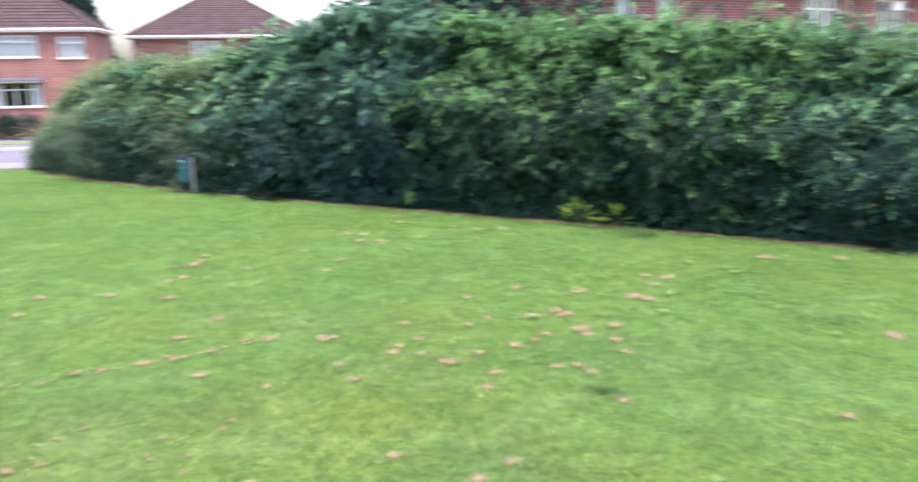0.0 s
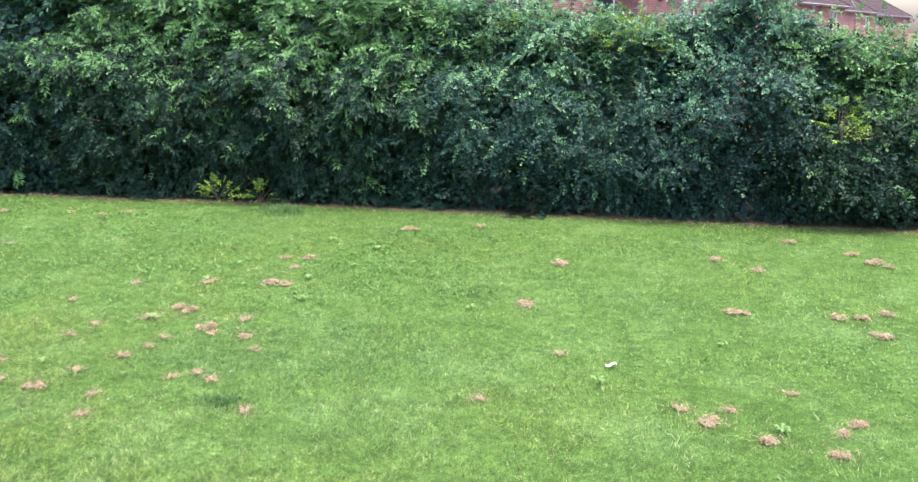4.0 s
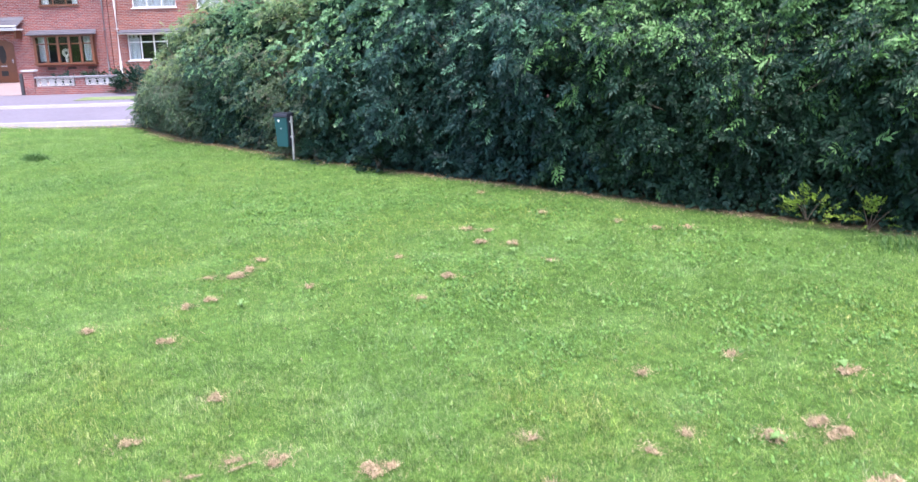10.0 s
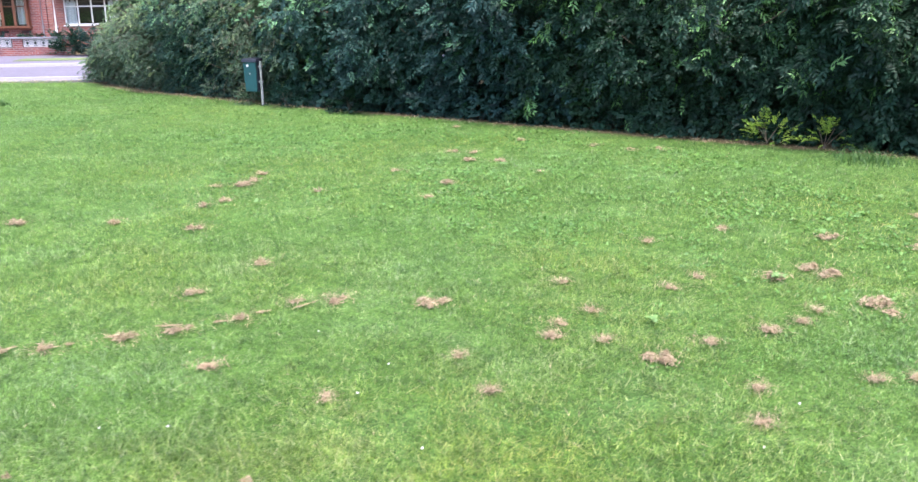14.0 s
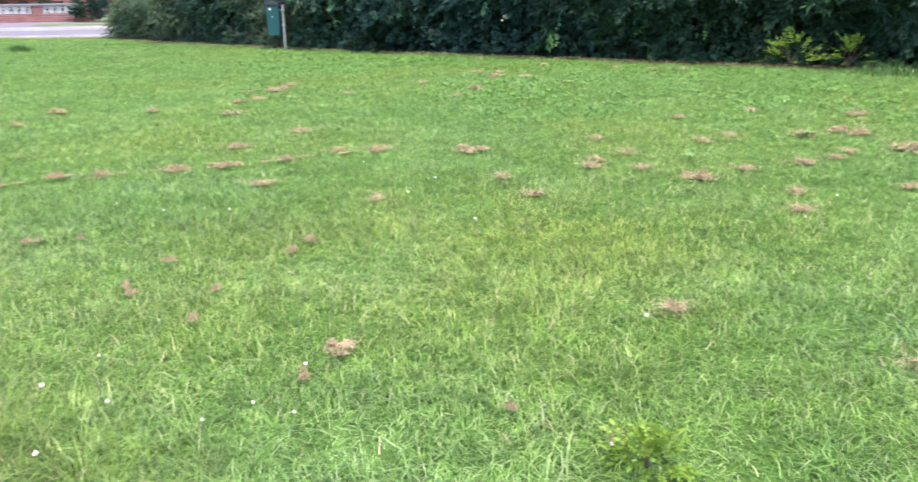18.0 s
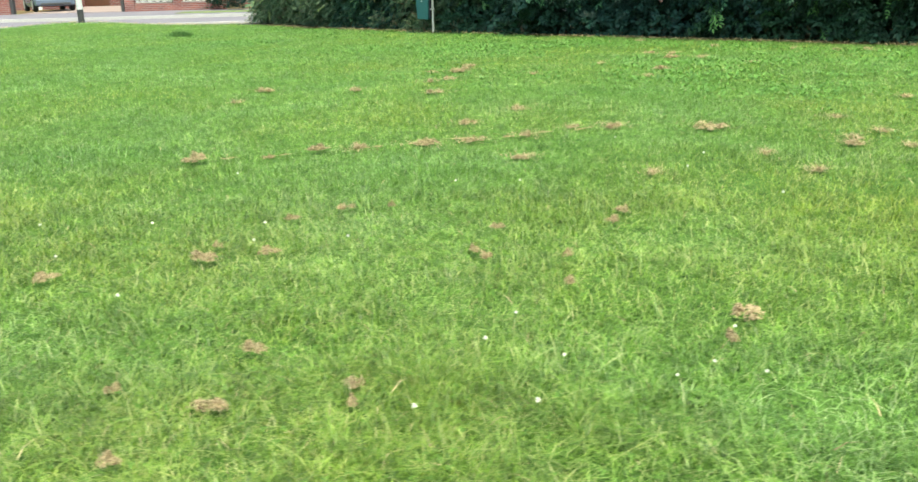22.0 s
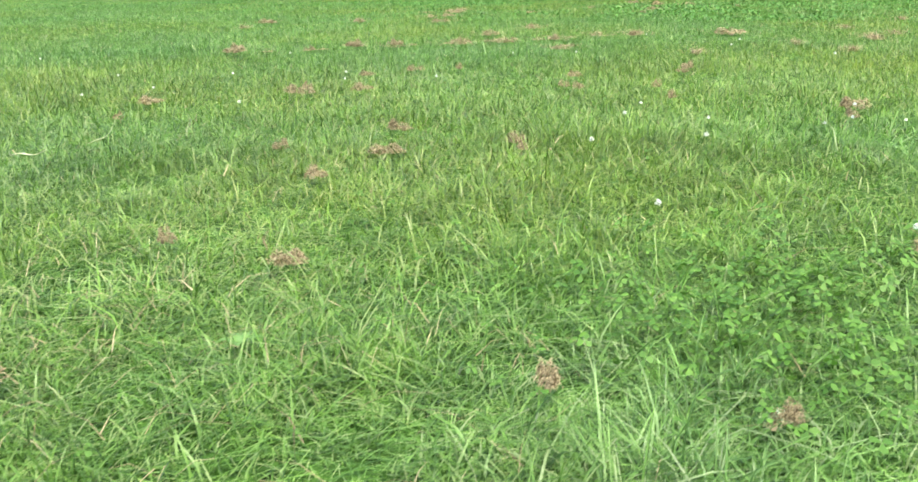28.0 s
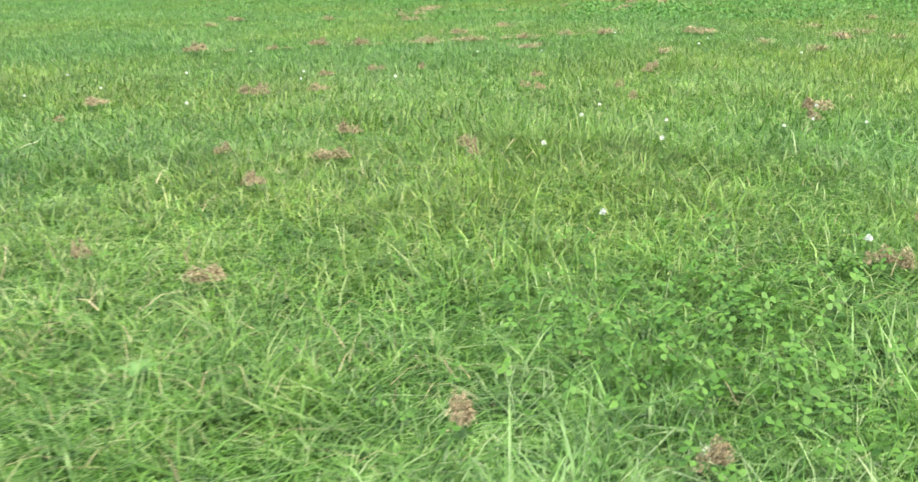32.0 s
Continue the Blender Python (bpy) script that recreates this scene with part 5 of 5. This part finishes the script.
def chimney(house, u, y, z0, h=1.3, pots=2):
    c = part("chimney", boxes(((u - 0.45, y - 0.3, z0), (u + 0.45, y + 0.3, z0 + h)), ((u - 0.51, y - 0.36, z0 + h - 0.25), (u + 0.51, y + 0.36, z0 + h - 0.1)), bevel=0.01), BRICK2, house, "brick chimney stack")
    for k in range(pots):
        bm = bmesh.new()
        q = u + (k - (pots - 1) / 2) * 0.42
        tube(bm, [(q, y, z0 + h - 0.02), (q, y, z0 + h + 0.3), (q, y, z0 + h + 0.42)], [0.13, 0.1, 0.12], 10)
        part("chimney_pot", bm, CLAYPOT, c)


def pipe(house, u, y, z0, z1, mat, r=0.04):
    bm = bmesh.new()
    tube(bm, [(u, y - 0.09, z0), (u, y - 0.09, z1 - 0.25), (u, y - 0.2, z1)], [r] * 3, 10)
    p = part("downpipe", bm, mat, house)
    for zz in (z0 + 0.8, (z0 + z1) / 2, z1 - 0.9):
        part("pipe_clip", boxes(((u - 0.06, y - 0.14, zz), (u + 0.06, y - 0.002, zz + 0.05)), bevel=0.004), mat, p)


def shell(house, u0, u1, depth, z0, z1, openings, brick, t=0.24):
    """Front wall with openings, the other walls, and a dark room behind."""
    part("wall", wall_mesh(u0, u1, z0, z1, 0, t, openings), brick, house)
    part("wall", wall_mesh(u0, u1, z0, z1, depth - t, depth, []), brick, house)
    part("wall", boxes(((u0, t, z0), (u0 + t, depth - t, z1))), brick, house)
    part("wall", boxes(((u1 - t, t, z0), (u1, depth - t, z1))), brick, house)
    part("room", boxes(((u0 + t, 1.4, z0 + 0.05), (u1 - t, 1.45, z1)), ((u0 + t, t, z0 + 2.45), (u1 - t, 1.4, z0 + 2.6))), DARKIN, house, "dim room inside")


# the two joined houses across the road
G0 = 0.30
ha = thing("house", FA, "red brick house with brown woodgrain windows and porch", "house", "houses")
opA = [(-0.22, 1.05, G0, 2.32), (2.1, 4.88, 1.19, 2.42), (2.5, 4.32, 3.82, 5.0), (0.0, 0.62, 3.96, 5.0), (-7.0, -4.6, 1.19, 2.42), (-7.0, -5.0, 3.82, 5.0)]
shell(ha, -9.0, 5.62, 5.6, -0.2, 5.05, opA, BRICK)
roofA, zrA = hip_roof(ha, -9.0, 5.62, 0, 5.6, 5.07, 0.7, 0.2, hips=(True, False))
window(ha, 2.5, 4.32, 3.82, 5.0, lights=3, mat=WOODF, curtain="sides")
window(ha, 0.0, 0.62, 3.96, 5.0, lights=1, mat=WOODF)
window(ha, -7.0, -5.0, 3.82, 5.0, lights=2, mat=WHITE)
window(ha, -7.0, -4.6, 1.19, 2.42, lights=3, mat=WHITE)
# shallow bay window
bay = part("bay_window", boxes(((2.05, -0.36, 1.09), (4.93, 0.02, 1.19)), bevel=0.008), WOODF, ha, "brown framed bay window")
part("bay_head", boxes(((2.05, -0.36, 2.38), (4.93, 0.02, 2.46)), bevel=0.008), WOODF, bay)
for k in range(6):
    q = 2.1 + k * 0.535
    part("mullion", boxes(((q, -0.33, 1.191), (q + 0.115, -0.25, 2.379)), bevel=0.006), WOODF, bay)
    if k < 5:
        part("transom", boxes(((q + 0.116, -0.325, 2.03), (q + 0.534, -0.255, 2.09)), bevel=0.005), WOODF, bay)
        for a, b in ((1.19, 2.035), (2.085, 2.38)):
            part("pane", boxes(((q + 0.1, -0.292, a), (q + 0.545, -0.286, b))), GLASS, bay).visible_shadow = False
part("side_frame", boxes(((2.1, -0.25, 1.191), (2.16, -0.002, 2.379)), bevel=0.005), WOODF, bay)
part("side_frame", boxes(((4.82, -0.25, 1.191), (4.88, -0.002, 2.379)), bevel=0.005), WOODF, bay)
bm = bmesh.new()
slope_rows(bm, (1.82, -0.5, 2.48), (5.12, -0.5, 2.48), (1.95, -0.003, 2.70), (5.0, -0.003, 2.70), 3)
part("bay_roof", bm, SLATE, bay, "small grey slated roof")
part("curtain", sheet(lambda u, v: (u, 0.1 + 0.03 * math.sin(u * 30), v), [2.15 + k * 0.015 for k in range(34)], [1.25, 1.8, 2.38]), CURTAIN, bay)
part("curtain", sheet(lambda u, v: (u, 0.1 + 0.03 * math.sin(u * 30), v), [4.3 + k * 0.015 for k in range(34)], [1.25, 1.8, 2.38]), CURTAIN, bay)
bm = bmesh.new()
for k in range(12):
    a = k * 0.52
    bmesh.ops.create_icosphere(bm, subdivisions=1, radius=0.075, matrix=Matrix.Translation((3.5 + 0.13 * math.cos(a), -0.1 + 0.06 * math.sin(2 * a), 1.62 + 0.14 * math.sin(a))))
vase = thing("vase_of_flowers", FA @ Matrix.Translation((0, 0, 0)), "white flowers in a vase behind the bay window", "flowers")
part("blooms", bm, PETAL, vase)
bm = bmesh.new()
tube(bm, [(3.5, -0.1, 1.19), (3.5, -0.1, 1.32), (3.5, -0.1, 1.5)], [0.05, 0.08, 0.05], 12)
part("vase", bm, WHITE, vase)
for k in range(3):
    q = 2.5 + k * 0.95
    part("vent_brick", boxes(((q, -0.02, 0.86), (q + 0.4, 0.01, 0.98)), bevel=0.01), TILE, ha, "dark air brick")
# front door under a brick arch
door = part("door", boxes(((-0.14, 0.10, G0 + 0.02), (0.97, 0.16, 2.24)), bevel=0.006), WOODF, ha, "brown panelled front door")
part("door_frame", boxes(((-0.22, 0.06, G0), (-0.14, 0.18, 2.30)), ((0.97, 0.06, G0), (1.05, 0.18, 2.30)), ((-0.14, 0.06, 2.24), (0.97, 0.18, 2.31)), bevel=0.005), WOODF, door)
bm = bmesh.new()
bmesh.ops.create_cone(bm, segments=28, radius1=1, radius2=1, depth=0.02, cap_ends=True, matrix=Matrix.Translation((0.42, 0.098, 1.62)) @ Matrix.Diagonal((0.17, 1, 0.42, 1)) @ Matrix.Rotation(radians(90), 4, "X"))
part("door_glass", bm, DARKIN, door, "oval dark door glass")
part("letterbox", boxes(((0.27, 0.085, 1.06), (0.57, 0.1, 1.11)), bevel=0.003), STEEL, door)
part("lower_panel", boxes(((0.26, 0.09, 0.62), (0.58, 0.1, 0.86)), bevel=0.008), DARKIN, door)
part("door_handle", boxes(((0.86, 0.05, 1.22), (0.90, 0.1, 1.40)), bevel=0.006), STEEL, door)
bm = bmesh.new()
prism(bm, [(-0.32, 2.52), (1.15, 2.52)] + [(0.415 + 0.62 * math.cos(a), 2.05 + 0.25 * math.sin(a)) for a in [math.pi * k / 14 for k in range(15)]], -0.03, 0.06)
part("brick_arch", bm, BRICK2, ha)
porch = part("porch_canopy", boxes(((-2.4, -0.75, 2.72), (1.6, -0.02, 2.80)), bevel=0.006), WHITE, ha, "white fronted porch canopy with grey slates")
bm = bmesh.new()
slope_rows(bm, (-2.45, -0.82, 2.86), (1.66, -0.82, 2.86), (-2.45, -0.003, 3.22), (1.66, -0.003, 3.22), 4)
part("porch_roof", bm, SLATE, porch, "grey slates")
part("porch_fascia", boxes(((-2.42, -0.8, 2.80), (1.63, -0.76, 2.96)), bevel=0.004), WHITE, porch)
part("flashing", boxes(((-2.45, -0.03, 3.2), (1.66, -0.002, 3.34))), LEADS, porch)
part("porch_post", boxes(((-2.2, -0.7, G0 - 0.1), (-2.05, -0.55, 2.72)), bevel=0.006), WHITE, porch)
part("porch_bracket", boxes(((1.4, -0.6, 2.35), (1.5, -0.003, 2.72)), bevel=0.01), WOODF, porch)
pipe(ha, 5.42, 0, 0.3, 5.0, LEADS, 0.05)

hb = thing("house", FA, "red brick house with white windows, joined to the next", "house", "houses")
opB = [(6.8, 8.85, 3.62, 4.68), (9.82, 11.05, 3.55, 4.6), (6.4, 8.85, 1.2, 2.42)]
shell(hb, 5.66, 11.45, 5.6, -0.2, 4.96, opB, BRICK2)
roofB, zrB = hip_roof(hb, 5.62, 11.45, 0, 5.6, 4.98, 0.7, 0.2, hips=(False, True))
window(hb, 6.8, 8.85, 3.62, 4.68, lights=3, transom=0.3)
window(hb, 9.82, 11.05, 3.55, 4.6, lights=2, transom=0.3)
window(hb, 6.4, 8.85, 1.2, 2.42, lights=4, transom=0.38, curtain='sides')
bm = bmesh.new()
slope_rows(bm, (6.1, -0.42, 2.47), (9.05, -0.42, 2.47), (6.15, -0.003, 2.62), (9.0, -0.003, 2.62), 2)
part("canopy", bm, SLATE, hb, "small slated ledge over the window")
part("canopy_fascia", boxes(((6.1, -0.40, 2.42), (9.05, -0.36, 2.5)), bevel=0.004), WHITE, hb)
pipe(hb, 6.0, 0, 0.3, 5.0, WHITE, 0.07)
chimney(hb, 5.7, 2.8, zrB - 0.5, 1.4, 4)

# garden walls with pierced blocks
def block_mesh():
    """One square pierced concrete block: a frame with a ring and corner webs."""
    bm = bmesh.new()
    for lo, hi in (((-0.145, -0.045, -0.145), (0.145, 0.045, -0.118)), ((-0.145, -0.045, 0.118), (0.145, 0.045, 0.145)), ((-0.145, -0.045, -0.118), (-0.118, 0.045, 0.118)), ((0.118, -0.045, -0.118), (0.145, 0.045, 0.118))):
        add_box(bm, lo, hi)
    n = 20
    for k in range(n):
        a, b = 2 * math.pi * k / n, 2 * math.pi * (k + 1) / n
        c = [(math.cos(t) * r, y, math.sin(t) * r) for r in (0.062, 0.092) for y in (-0.04, 0.04) for t in (a, b)]
        v = [bm.verts.new(p) for p in c]
        for f in ((0, 1, 5, 4), (2, 6, 7, 3), (0, 2, 3, 1), (4, 5, 7, 6)):
            bm.faces.new([v[i] for i in f])
    for sx, sz in ((1, 1), (1, -1), (-1, 1), (-1, -1)):
        prism(bm, [(sx * 0.055, sz * 0.075), (sx * 0.075, sz * 0.055), (sx * 0.12, sz * 0.10), (sx * 0.10, sz * 0.12)], -0.038, 0.038)
    me = bpy.data.meshes.new("screen_block")
    bm.to_mesh(me)
    me.materials.append(BLOCK)
    return me


SCREEN = block_mesh()
gw = thing("garden_wall", FA, "low red brick garden wall with white pierced blocks", "wall")
part("wall_base", boxes(((4.95, -7.25, -0.1), (8.7, -7.02, 0.475)), bevel=0.006), BRICK, gw)
part("pier", boxes(((4.55, -7.3, -0.1), (4.95, -6.95, 1.08)), bevel=0.006), BRICK, gw)
part("pier_cap", boxes(((4.5, -7.35, 1.08), (5.0, -6.9, 1.15)), bevel=0.01), KERB, gw)
part("pier", boxes(((6.55, -7.25, 0.475), (6.93, -7.02, 0.80)), bevel=0.005), BRICK, gw)
part("pier", boxes(((8.4, -7.26, 0.475), (8.72, -7.01, 0.80)), bevel=0.005), BRICK, gw)
part("coping", boxes(((4.96, -7.29, 0.80), (8.75, -6.98, 0.87)), bevel=0.01), LEADS, gw, "grey coping")
for k in range(10):
    ob = part("screen_block", SCREEN, BLOCK, gw)
    ob.location = (5.13 + k * 0.298 if k < 5 else 7.08 + (k - 5) * 0.298, -7.13, 0.64)
part("gate_post", boxes(((4.4, -7.3, -0.1), (4.52, -7.15, 1.02)), bevel=0.008), POSTDARK, gw, "black gate post")
gw2 = thing("garden_wall", FA, "low red brick garden wall beside the driveway", "wall")
part("wall_base", boxes(((-9.0, -7.25, -0.1), (-0.2, -7.02, 0.85)), bevel=0.006), BRICK, gw2)
part("gate_post", boxes(((-0.19, -7.3, -0.1), (-0.05, -7.1, 1.0)), bevel=0.008), POSTDARK, gw2, "black gate post")
part("coping", boxes(((-9.0, -7.28, 0.85), (-0.19, -6.99, 0.91)), bevel=0.01), KERB, gw2)
for k, (u, o, r) in enumerate(((5.7, 6.0, 0.5), (6.8, 5.95, 0.55), (7.9, 6.0, 0.55), (8.9, 7.4, 0.7), (9.8, 7.6, 0.9))):
    p = fa(u, o)
    bush("garden_shrub", (p.x, p.y, 0.2), r, 0.45 if k < 3 else 0.85, "small", "light" if k % 2 else "dark", 150, "low green shrub in the front garden", 2.2)

# car on the drive, seen from behind
car = thing("car", FA @ Matrix.Translation((0.95, -5.6, 0.21)) @ Matrix.Rotation(radians(34), 4, "Z"), "blue-grey hatchback car parked on the driveway", "car")
bm = bmesh.new()
secs = [(0.0, 0.70, 0.30, 0.80), (0.05, 0.80, 0.24, 0.93), (0.35, 0.83, 0.22, 0.97), (1.2, 0.84, 0.2, 0.95), (2.6, 0.84, 0.2, 0.92), (3.2, 0.82, 0.22, 0.82), (3.6, 0.74, 0.28, 0.66), (3.7, 0.6, 0.34, 0.6)]
rings = []
for y, w, z0, z1 in secs:
    o = [(-w * 0.93, z0), (-w, z0 + 0.18), (-w, z1 - 0.16), (-w * 0.9, z1), (w * 0.9, z1), (w, z1 - 0.16), (w, z0 + 0.18), (w * 0.93, z0)]
    rings.append([bm.verts.new((x, y, z)) for x, z in o])
for a, b in zip(rings, rings[1:]):
    for k in range(8):
        bm.faces.new((a[k], a[(k + 1) % 8], b[(k + 1) % 8], b[k]))
bm.faces.new(rings[0])
bm.faces.new(rings[-1][::-1])
bmesh.ops.recalc_face_normals(bm, faces=bm.faces[:])
bmesh.ops.bevel(bm, geom=[e for e in bm.edges if e.calc_face_angle(0) > 0.5], offset=0.03, segments=2, affect="EDGES")
body = part("body", bm, CARPAINT, car)
bm = bmesh.new()
cabin = [(0.06, 0.93), (0.40, 1.42), (0.6, 1.48), (1.5, 1.50), (2.0, 1.44), (2.75, 0.92)]
a = [bm.verts.new((-0.78 + 0.26 * (z - 0.92), y, z)) for y, z in cabin]
b = [bm.verts.new((0.78 - 0.26 * (z - 0.92), y, z)) for y, z in cabin]
for k in range(5):
    bm.faces.new((a[k], b[k], b[k + 1], a[k + 1]))
bm.faces.new(a)
bm.faces.new(b[::-1])
bmesh.ops.recalc_face_normals(bm, faces=bm.faces[:])
bmesh.ops.bevel(bm, geom=bm.edges[:], offset=0.04, segments=2, affect="EDGES")
part("cabin", bm, CARPAINT, car)
bm = bmesh.new()
bm.faces.new([bm.verts.new(p) for p in ((-0.62, 0.085, 0.99), (0.62, 0.085, 0.99), (0.54, 0.37, 1.39), (-0.54, 0.37, 1.39))])
bmesh.ops.solidify(bm, geom=bm.faces[:], thickness=0.03)
part("rear_window", bm, POSTDARK, car, "dark rear window")
for sx in (-1, 1):
    bm = bmesh.new()
    vs = [bm.verts.new((sx * (0.80 - 0.26 * (z - 0.92)), y, z)) for y, z in ((0.5, 1.0), (0.62, 1.38), (1.9, 1.4), (2.45, 1.0))]
    bm.faces.new(vs)
    bmesh.ops.solidify(bm, geom=bm.faces[:], thickness=0.02 * sx)
    part("side_window", bm, POSTDARK, car)
    part("rear_lamp", boxes(((sx * 0.69 - 0.09, -0.015, 0.66), (sx * 0.69 + 0.09, 0.1, 0.92)), bevel=0.02), REDLAMP, car, "red rear lamp")
part("bumper", boxes(((-0.78, -0.07, 0.28), (0.78, 0.12, 0.52)), bevel=0.04), CARPAINT, car)
part("bumper_strip", boxes(((-0.6, -0.085, 0.28), (0.6, -0.05, 0.37)), bevel=0.015), POSTDARK, car)
pl = part("number_plate", boxes(((-0.26, -0.03, 0.58), (0.26, 0.005, 0.69)), bevel=0.004), PLATE, car, "yellow plate")
part("plate_bars", boxes(*[((-0.2 + k * 0.058, -0.034, 0.605), (-0.165 + k * 0.058, -0.0302, 0.665)) for k in range(7)]), POSTDARK, pl)
for sx in (-1, 1):
    for y in (0.62, 2.98):
        bm = bmesh.new()
        bmesh.ops.create_cone(bm, segments=28, radius1=0.3, radius2=0.3, depth=0.19, cap_ends=True, matrix=Matrix.Translation((sx * 0.74, y, 0.3)) @ Matrix.Rotation(radians(90), 4, "Y"))
        bmesh.ops.bevel(bm, geom=[e for e in bm.edges if len(e.link_faces) == 2 and e.calc_face_angle(0) > 1], offset=0.04, segments=3, affect="EDGES")
        wh = part("wheel", bm, RUBBER, car, "black tyre")
        bm = bmesh.new()
        bmesh.ops.create_cone(bm, segments=24, radius1=0.19, radius2=0.16, depth=0.02, cap_ends=True, matrix=Matrix.Translation((sx * 0.842, y, 0.3)) @ Matrix.Rotation(radians(90), 4, "Y"))
        part("rim", bm, STEEL, wh)

# post at the edge of the lawn
sp = thing("street_post", Matrix.Translation((-12.2, -2.5, 0.15)), "pale grey street post with a black base", "post")
bm = bmesh.new()
tube(bm, [(0, 0, -0.3), (0, 0, 0.36)], [0.085, 0.085], 14)
part("base", bm, POSTDARK, sp, "black base")
bm = bmesh.new()
tube(bm, [(0, 0, 0.36), (0, 0, 2.0), (0, 0, 3.6)], [0.082, 0.075, 0.045], 14)
part("column", bm, POSTGREY, sp)

# the house with the long roof beyond, on the far side of the road
FC = Matrix.Translation((-31.4, 22.9, 0)) @ Matrix.Rotation(math.atan2(0.724, 0.69), 4, "Z")
hc = thing("house", FC, "red brick house with a brown hipped roof, beyond the hedge", "house", "houses")
opC = [(2.3, 4.3, 3.6, 4.7), (6.6, 8.0, 3.6, 4.7)]
shell(hc, -1.3, 9.6, 8.5, -0.1, 5.0, opC, BRICK2)
_, zc = hip_roof(hc, -1.3, 9.6, 0, 8.5, 5.0, 0.6)
window(hc, 2.3, 4.3, 3.6, 4.7, lights=3)
window(hc, 6.6, 8.0, 3.6, 4.7, lights=2)
chimney(hc, 4.3, 4.2, zc - 0.4, 1.0, 2)

# the row of houses behind the hedge
FD = Matrix.Translation((14.31, 23.58, 0)) @ Matrix.Rotation(math.atan2(0.912, 0.41), 4, "Z")
hd = thing("house", FD, "red brick house with white windows behind the hedge", "house", "houses")
opD = [(-17.2, -16.55, 3.55, 4.75), (-15.74, -15.0, 3.55, 4.75), (-9.74, -8.0, 3.5, 4.75), (-6.15, -4.38, 3.5, 4.75)]
shell(hd, -19.8, 0.0, 8.0, 0, 5.0, opD, BRICK)
hip_roof(hd, -19.8, 0.0, 0, 8.0, 5.0, hips=(True, True))
window(hd, -17.2, -16.55, 3.55, 4.75, lights=1)
window(hd, -15.74, -15.0, 3.55, 4.75, lights=1)
window(hd, -9.74, -8.0, 3.5, 4.75, lights=3, transom=0.35)
wd = window(hd, -6.15, -4.38, 3.5, 4.75, lights=3)
part("open_casement", boxes(((-5.5, -0.18, 4.42), (-4.98, -0.14, 4.68)), bevel=0.006), WHITE, wd, "small white top light standing open")

FE = Matrix.Translation((15.88, 25.94, 0)) @ Matrix.Rotation(math.atan2(0.912, 0.41), 4, "Z")
he = thing("house", FE, "red brick house with a brown hipped roof behind the hedge", "house", "houses")
opE = [(4.3, 6.15, 3.45, 4.6), (8.9, 11.4, 3.45, 4.6)]
shell(he, 0.0, 22.0, 8.0, 0, 5.0, opE, BRICK)
_, ze = hip_roof(he, 0.0, 22.0, 0, 8.0, 5.0)
window(he, 4.3, 6.15, 3.45, 4.6, lights=2)
window(he, 8.9, 11.4, 3.45, 4.6, lights=3)
pipe(he, 0.12, 0, 0, 4.9, WHITE)
part("wall_lamp", boxes(((1.9, -0.16, 4.1), (2.1, -0.003, 4.5)), bevel=0.03), POSTDARK, he, "dark wall lantern")
sw = part("side_window", boxes(((-0.03, 1.1, 3.4), (-0.004, 2.1, 3.46)), ((-0.03, 1.1, 4.54), (-0.004, 2.1, 4.6)), ((-0.03, 1.1, 3.46), (-0.004, 1.16, 4.54)), ((-0.03, 2.04, 3.46), (-0.004, 2.1, 4.54)), ((-0.03, 1.16, 4.15), (-0.004, 2.04, 4.2))), WHITE, he)
part("pane", boxes(((-0.014, 1.16, 3.46), (-0.006, 2.04, 4.54))), POSTDARK, sw)

for k, (x, y, ln) in enumerate(((25.0, 56.8, 19.0), (32.9, 84.5, 21.0), (44.0, 116.0, 24.0))):
    FF = Matrix.Translation((x, y, 0)) @ Matrix.Rotation(math.atan2(0.912, 0.41), 4, "Z")
    hf = thing("house", FF, "distant red brick house with brown roof and chimney", "house", "houses")
    ops = [(1.6, 3.6, 3.45, 4.6), (5.4, 7.4, 3.45, 4.6), (ln - 5, ln - 2.5, 3.45, 4.6)]
    shell(hf, 0, ln, 8.5, 0, 5.0, ops, BRICK)
    _, zf = hip_roof(hf, 0, ln, 0, 8.5, 5.0, board=LEADS)
    for o in ops:
        window(hf, *o, lights=2)
    chimney(hf, 5.0, 4.2, zf - 0.5, 1.3, 2)
    pipe(hf, ln * 0.55, 0, 0, 4.9, POSTDARK)
